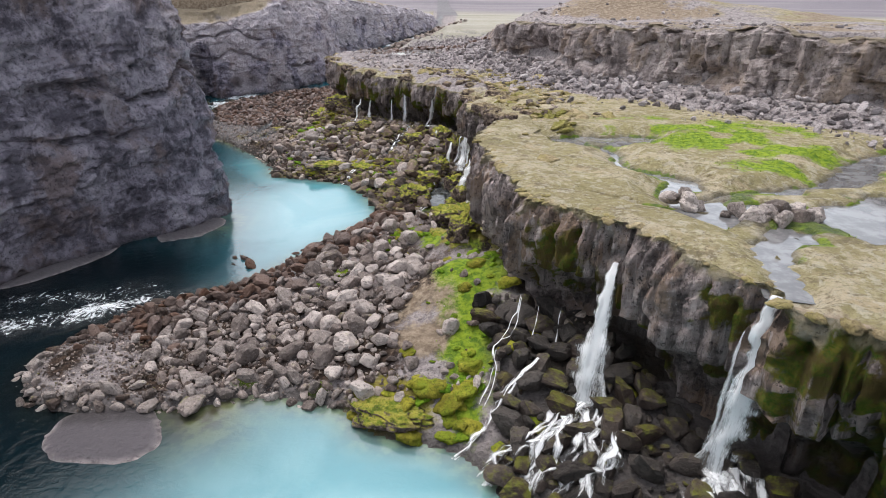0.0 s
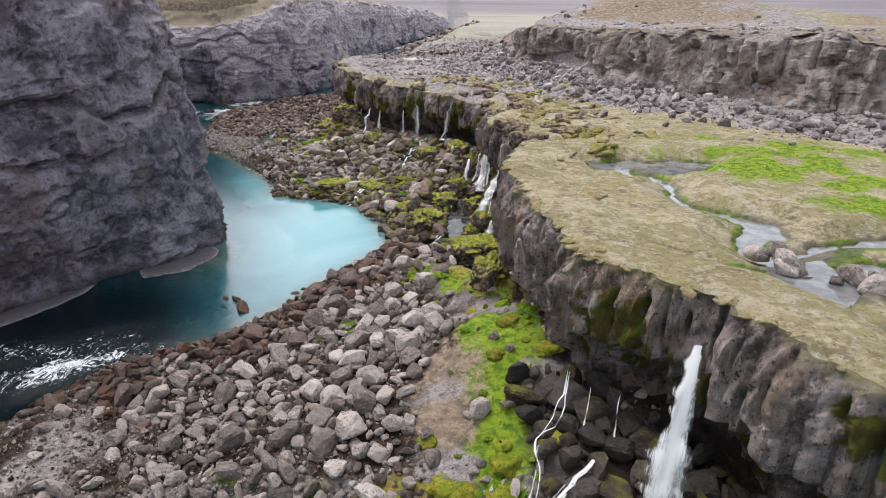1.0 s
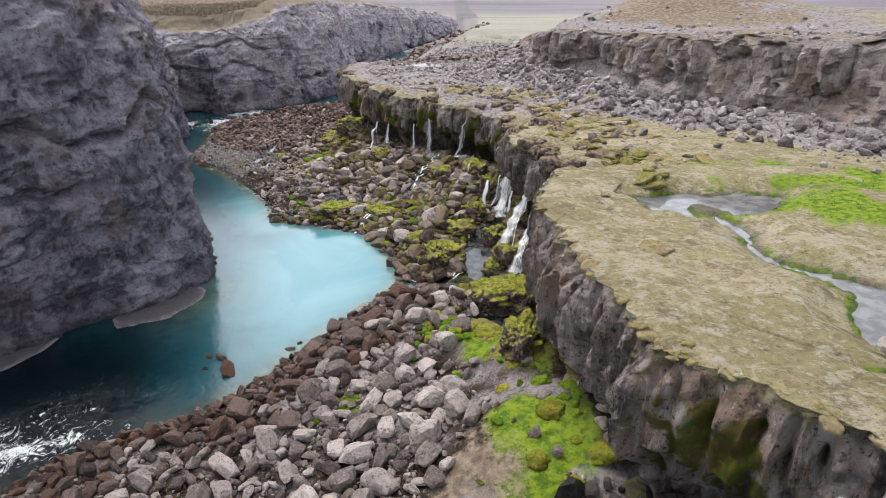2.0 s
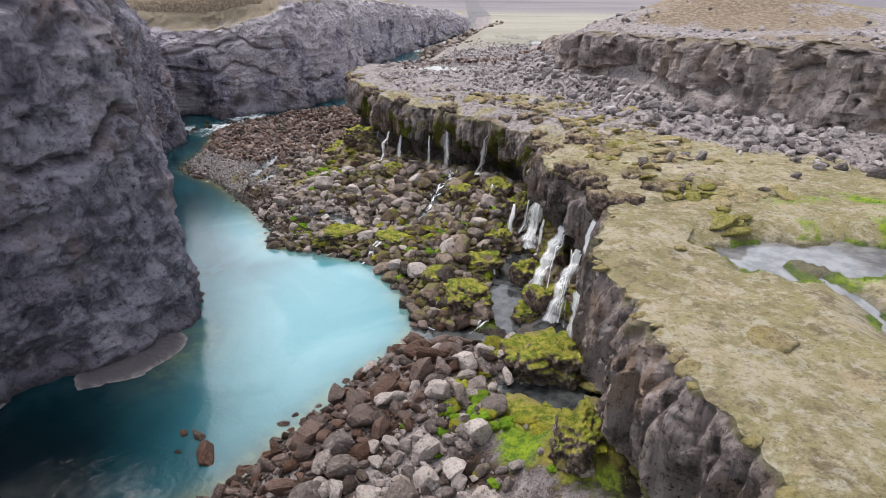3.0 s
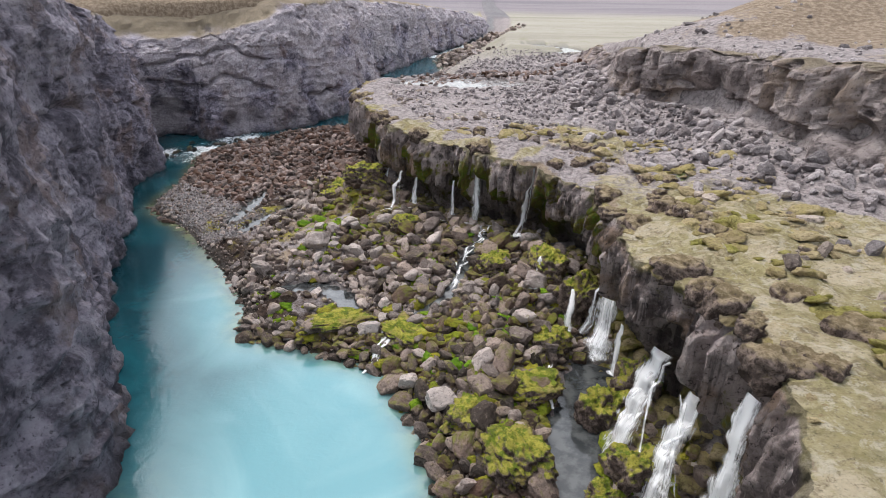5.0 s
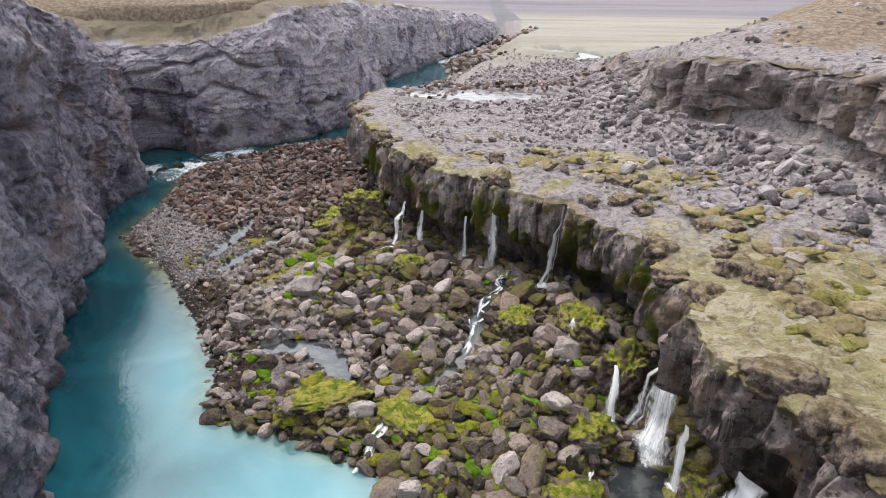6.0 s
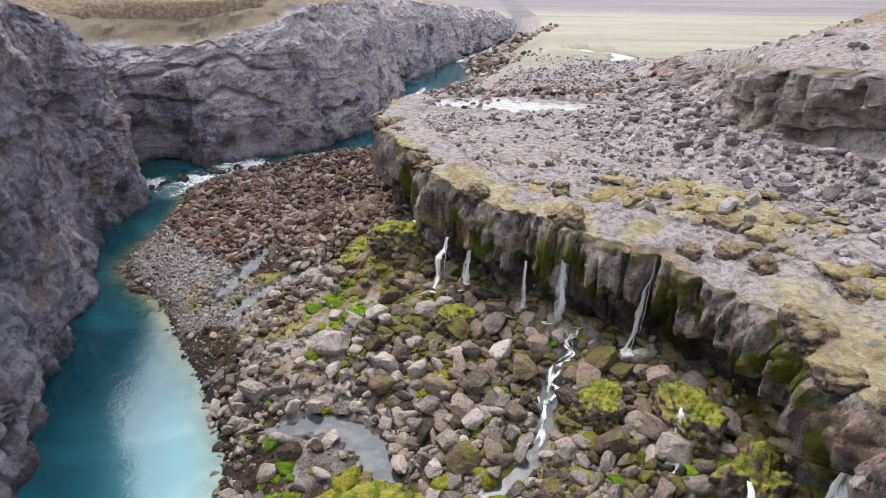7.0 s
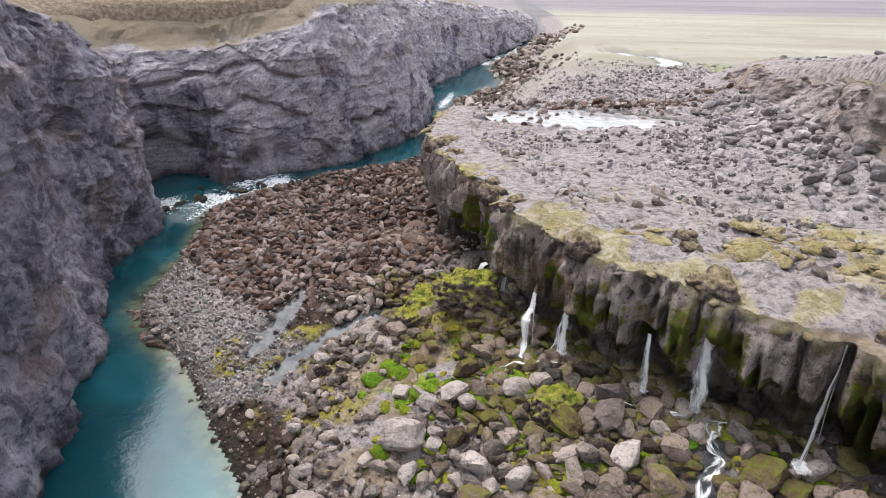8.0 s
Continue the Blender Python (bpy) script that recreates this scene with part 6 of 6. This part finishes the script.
def splash(x, y, z, r, seed, body):
    n, m = 28, 9
    a, q = np.meshgrid(np.linspace(0, 2 * np.pi, n), np.linspace(0, 1, m), indexing="ij")
    rr = q * r * (1 + 0.5 * vnoise(np.cos(a) * 1.5, np.sin(a) * 1.5, seed, 13))
    h = 0.3 * r * (1 - q) ** 1.5 * (1 + 0.8 * vnoise(np.cos(a) * 2 * q, np.sin(a) * 2 * q, seed + 5, 14)) + 0.05
    X, Y = x + rr * np.cos(a), y + rr * np.sin(a)
    return mesh_of("splash", np.stack([X.ravel(), Y.ravel(), (z + h).ravel()], 1), grid_faces(n, m), FALLING, attrs=(("body", body * (1 - q ** 2)), ("across", X * 0.5), ("along", Y * 2)))


def drop_path(lip, foot, steps, rng):
    """From a lip to a foot: in one leap, or over so many ledges."""
    lip, foot = np.array(lip, float), np.array(foot, float)
    rows = [lip - np.r_[(foot - lip)[:2] * 0.15, -0.06], lip]
    if steps < 2:
        rows += [lip + (foot - lip) * np.array([f ** 0.8, f ** 0.8, f ** 1.3]) for f in np.linspace(0.08, 1, 9)]
    else:
        fall = np.cumsum([rng.uniform(0.6, 1.4) for _ in range(steps)])
        run = np.cumsum([rng.uniform(0.6, 1.4) for _ in range(steps)])
        a, b = 0.0, 0.0
        for c, d in zip(run / run[-1], fall / fall[-1]):
            rows.append(lip + (foot - lip) * np.array([a + 0.25 * (c - a), a + 0.25 * (c - a), b + 0.72 * (d - b)]))
            rows.append(lip + (foot - lip) * np.array([c, c, d]))
            a, b = c, d
    return rows


def waterfall(lip, foot, narrow, wide, strands, body, side, label, seed, foam=1.0, steps=1):
    root = tagged(new("waterfall"), label, "waterfall", "waterfalls")
    body = body + 0.3 * (body < 0.95)
    root.location = foot
    rng = random.Random(seed)
    back = Matrix.Translation(foot).inverted()
    ob = part("strand", sheet_of_water(drop_path(lip, foot, steps, rng), narrow * 1.35, wide * 1.25, seed, side, body), root)
    ob.matrix_parent_inverse = back
    for k in range(strands):
        d, e = rng.uniform(-0.6, 0.6) * narrow, rng.uniform(-0.75, 0.75) * wide
        start = rng.uniform(0.0, 0.3)
        top = np.array(lip) + (np.array(foot) - np.array(lip)) * np.array([start ** 0.8, start ** 0.8, start ** 1.3])
        a = (top[0] + side[0] * d, top[1] + side[1] * d, top[2] + 0.03)
        b = (foot[0] + side[0] * e + rng.gauss(0, 0.1), foot[1] + side[1] * e + rng.gauss(0, 0.1), foot[2] + rng.uniform(-0.1, 0.3))
        me = sheet_of_water(drop_path(a, b, steps + 1, rng), narrow * 0.35, wide * rng.uniform(0.15, 0.4), seed + k + 1, side, body * rng.uniform(0.5, 0.9))
        ob = part("strand", me, root)
        ob.matrix_parent_inverse = back
    if foam:
        ob = part("splash", splash(*foot, foam * wide * 0.6, seed, 0.8), root, "white foam where the water lands")
        ob.matrix_parent_inverse = back
    return root


def cascade(points, width, label, seed, strands=2, body=0.75, rise=0.12):
    rng = random.Random(seed)
    pts = np.array(points, float)
    on_ground = pts.shape[1] == 2
    root = tagged(new("cascade"), label, "cascade", "small cascades")
    line = smooth_line(pts, 0.25)
    end = np.array([*line[-1, :2], float(level_at(line[-1, 0], line[-1, 1])) + rise]) if on_ground else line[-1]
    root.location = end
    for k in range(strands):
        s = np.arange(len(line)) * 0.25
        way = line.copy()
        way[:, 0] += (0.35 + 0.2 * k) * min(width, 0.35) * vnoise(s / 0.6, seed + 7 * k, 0, 3) * 1.0 + rng.gauss(0, width * 0.75) * (k > 0)
        way[:, 1] += (0.35 + 0.2 * k) * min(width, 0.35) * vnoise(s / 0.6, seed + 7 * k, 5, 3) * 1.0 + rng.gauss(0, width * 0.75) * (k > 0)
        if on_ground:
            way = np.column_stack([way, level_at(way[:, 0], way[:, 1]) + rise])
        else:
            f = np.linspace(0, 1, len(way))
            way[:, 2] += 0.25 * vnoise(s / 0.55, seed + k, 9, 4) * np.sin(np.pi * f)
            way[:, 2] = np.maximum(np.minimum.accumulate(way[:, 2]), level_at(way[:, 0], way[:, 1]) + 0.1)
        me = sheet_of_water(way, width * rng.uniform(0.5, 0.9), width * rng.uniform(0.8, 1.6), seed + 50 + k, None, body * rng.uniform(0.9, 1.2), 0.25, 0.04)
        ob = part("strand", me, root)
        ob.matrix_parent_inverse = Matrix.Translation(end).inverted()


TALL = "tall white waterfall dropping from the mossy basalt cliff"
VEIL = "thin white veil of water down the dark cliff"
FAN = "white waterfall fanning over dark mossy ledges"
for k, (lip, foot, narrow, wide, strands, body, side, label, foam, steps) in enumerate((
        ((8.75, 25.9, 7.7), (7.5, 23.9, 1.7), 0.22, 1.9, 4, 0.85, (0.75, -0.66), TALL, 0.9, 1),
        ((12.35, 19.4, 9.35), (11.6, 19.0, 1.9), 0.42, 1.5, 3, 0.75, (0.8, -0.6), TALL, 0.9, 1),
        ((11.9, 20.0, 7.6), (11.3, 19.6, 1.7), 0.2, 0.5, 1, 0.5, (0.8, -0.6), VEIL, 0.0, 1),
        ((4.9, 51.3, 8.3), (4.4, 50.9, 1.0), 0.55, 2.0, 5, 0.65, (0.3, -0.95), TALL, 0.9, 1),
        ((4.6, 58.6, 5.0), (2.5, 56.2, 1.1), 0.8, 1.7, 4, 0.72, (0.5, -0.87), FAN, 0.6, 4),
        ((5.2, 56.0, 4.7), (3.5, 53.9, 0.9), 0.8, 1.9, 5, 0.72, (0.5, -0.87), FAN, 0.6, 4),
        ((3.9, 64.6, 4.5), (3.2, 63.4, 1.8), 0.5, 1.2, 2, 0.7, (0.8, -0.6), VEIL, 0.9, 2),
        ((3.9, 62.4, 4.3), (3.6, 61.8, 1.8), 0.3, 0.7, 1, 0.7, (0.3, -0.95), VEIL, 0.9, 1),
        ((2.1, 66.9, 3.9), (1.7, 65.4, 2.2), 0.2, 0.65, 0, 1.2, (0.9, -0.4), VEIL, 0.8, 1),
        ((0.5, 69.9, 4.6), (-0.3, 67.9, 2.7), 0.2, 1.1, 0, 1.2, (0.9, -0.4), VEIL, 0.8, 2),
        ((4.2, 65.2, 8.2), (3.2, 63.9, 2.2), 0.25, 1.7, 4, 0.75, (0.6, -0.8), TALL, 0.9, 2),
        ((0.4, 75.9, 8.7), (-0.7, 74.7, 4.2), 0.2, 0.75, 2, 1.0, (0.8, 0.6), TALL, 1.0, 2),
        ((-3.7, 78.0, 8.6), (-3.6, 77.5, 4.2), 0.3, 0.9, 3, 0.6, (0.9, -0.4), VEIL, 0.0, 1),
        ((-5.3, 79.3, 6.6), (-5.3, 78.8, 4.1), 0.2, 0.5, 1, 1.0, (0.9, -0.4), VEIL, 0.8, 1),
        ((-8.3, 82.4, 6.2), (-8.5, 81.7, 4.0), 0.22, 0.8, 2, 0.9, (0.8, -0.6), VEIL, 0.8, 1),
        ((-9.8, 83.6, 6.0), (-10.4, 81.9, 3.5), 0.3, 0.7, 1, 1.2, (0.7, -0.7), VEIL, 0.9, 2),
        ((-11.2, 86.2, 5.6), (-12.0, 84.6, 3.2), 0.25, 0.6, 1, 1.1, (0.6, -0.8), VEIL, 0.9, 2),
        ((-12.4, 89.2, 4.9), (-14.0, 88.2, 2.6), 0.5, 1.1, 1, 1.0, (0.4, -0.9), VEIL, 0.8, 2))):
    waterfall(lip, foot, narrow, wide, strands, body, side, label, 300 + 10 * k, foam, steps)

RUN = "white water running down between dark wet boulders"
for k, (points, width, strands, body) in enumerate((
        ([(5.1, 28.9, 4.6), (4.5, 27.5, 3.4), (3.6, 26.7, 2.7), (3.4, 25.1, 1.9), (2.8, 24.1, 1.2)], 0.14, 2, 0.9),
        ([(5.4, 25.4, 2.9), (4.2, 24.6, 2.0), (3.2, 23.6, 1.2), (2.1, 22.2, 0.5), (1.3, 21.7, 0.1)], 0.22, 3, 0.9),
        ([(6.9, 27.6, 4.6), (6.6, 26.9, 3.4), (6.4, 26.2, 2.6)], 0.14, 1, 0.8),
        ([(5.9, 28.4, 4.2), (5.5, 27.3, 3.2), (5.3, 26.8, 2.7)], 0.1, 1, 0.8),
        ([(7.3, 23.6, 1.9), (6.2, 22.8, 1.7), (4.9, 21.9, 1.4), (3.6, 21.2, 0.9), (2.7, 20.6, 0.1)], 0.4, 4, 0.8),
        ([(7.1, 23.4, 1.8), (6.1, 22.0, 1.5), (5.3, 21.0, 1.0), (4.4, 20.0, 0.1)], 0.6, 6, 0.85),
        ([(7.4, 23.2, 1.8), (6.9, 21.6, 1.4), (6.3, 20.4, 0.9), (5.7, 19.4, 0.1)], 0.6, 6, 0.8),
        ([(8.4, 21.4, 2.0), (7.8, 20.3, 1.4), (7.4, 19.4, 0.6), (7.1, 18.6, 0.1)], 0.45, 4, 0.9),
        ([(11.6, 18.9, 1.9), (10.7, 18.0, 1.4), (9.8, 17.0, 0.4)], 0.7, 6, 0.85),
        ([(12.0, 18.7, 2.0), (11.7, 17.6, 1.5), (11.0, 16.4, 0.5)], 0.6, 5, 0.8),
        ([(12.9, 18.4, 2.2), (12.6, 17.2, 1.5), (12.2, 16.0, 0.6)], 0.8, 2, 0.8))):
    cascade(points, width, RUN, 500 + 10 * k, strands, body * 0.75, 0.3)
for k, (points, width, strands, body) in enumerate((
        ([(-2.6, 77.2), (-3.2, 76.4), (-3.0, 75.6), (-4.0, 74.2), (-4.4, 72.6)], 0.4, 3, 0.85),
        ([(-4.5, 72.4), (-4.6, 70.9), (-5.2, 69.6)], 0.35, 2, 0.85),
        ([(-7.8, 67.0), (-8.6, 65.6), (-9.2, 64.2), (-9.6, 63.4)], 0.35, 2, 0.9),
        ([(0.4, 62.6), (0.2, 61), (0.1, 59.4)], 0.35, 2, 0.85),
        ([(-0.6, 53.9), (-1.4, 52.8), (-2.2, 52.6)], 0.4, 2, 0.8),
        ([(3.2, 52.2), (1.6, 51.6), (0.4, 51.0)], 0.45, 2, 0.85),
        ([(-3.4, 53.6), (-4.4, 54.2), (-5.2, 54.5)], 0.35, 2, 0.8),
        ([(5.0, 45.4), (4.6, 43.2), (4.4, 41.5), (3.6, 40)], 0.3, 3, 0.75),
        ([(4.6, 37.6), (4.2, 36.6), (4.0, 35.8)], 0.3, 2, 0.8),
        ([(-2.2, 77.4), (-3.4, 77.6), (-5.2, 78.0), (-6.6, 78.6)], 0.3, 2, 0.75),
        ([(-8.8, 81.0), (-10.4, 81.2), (-11.6, 80.4)], 0.3, 2, 0.75))):
    cascade(points, width, "white brook tumbling between mossy stones", 700 + 10 * k, strands, body * (0.6 if k in (4, 5, 6) else 0.75), 0.2 if k in (4, 5, 6) else 0.36)
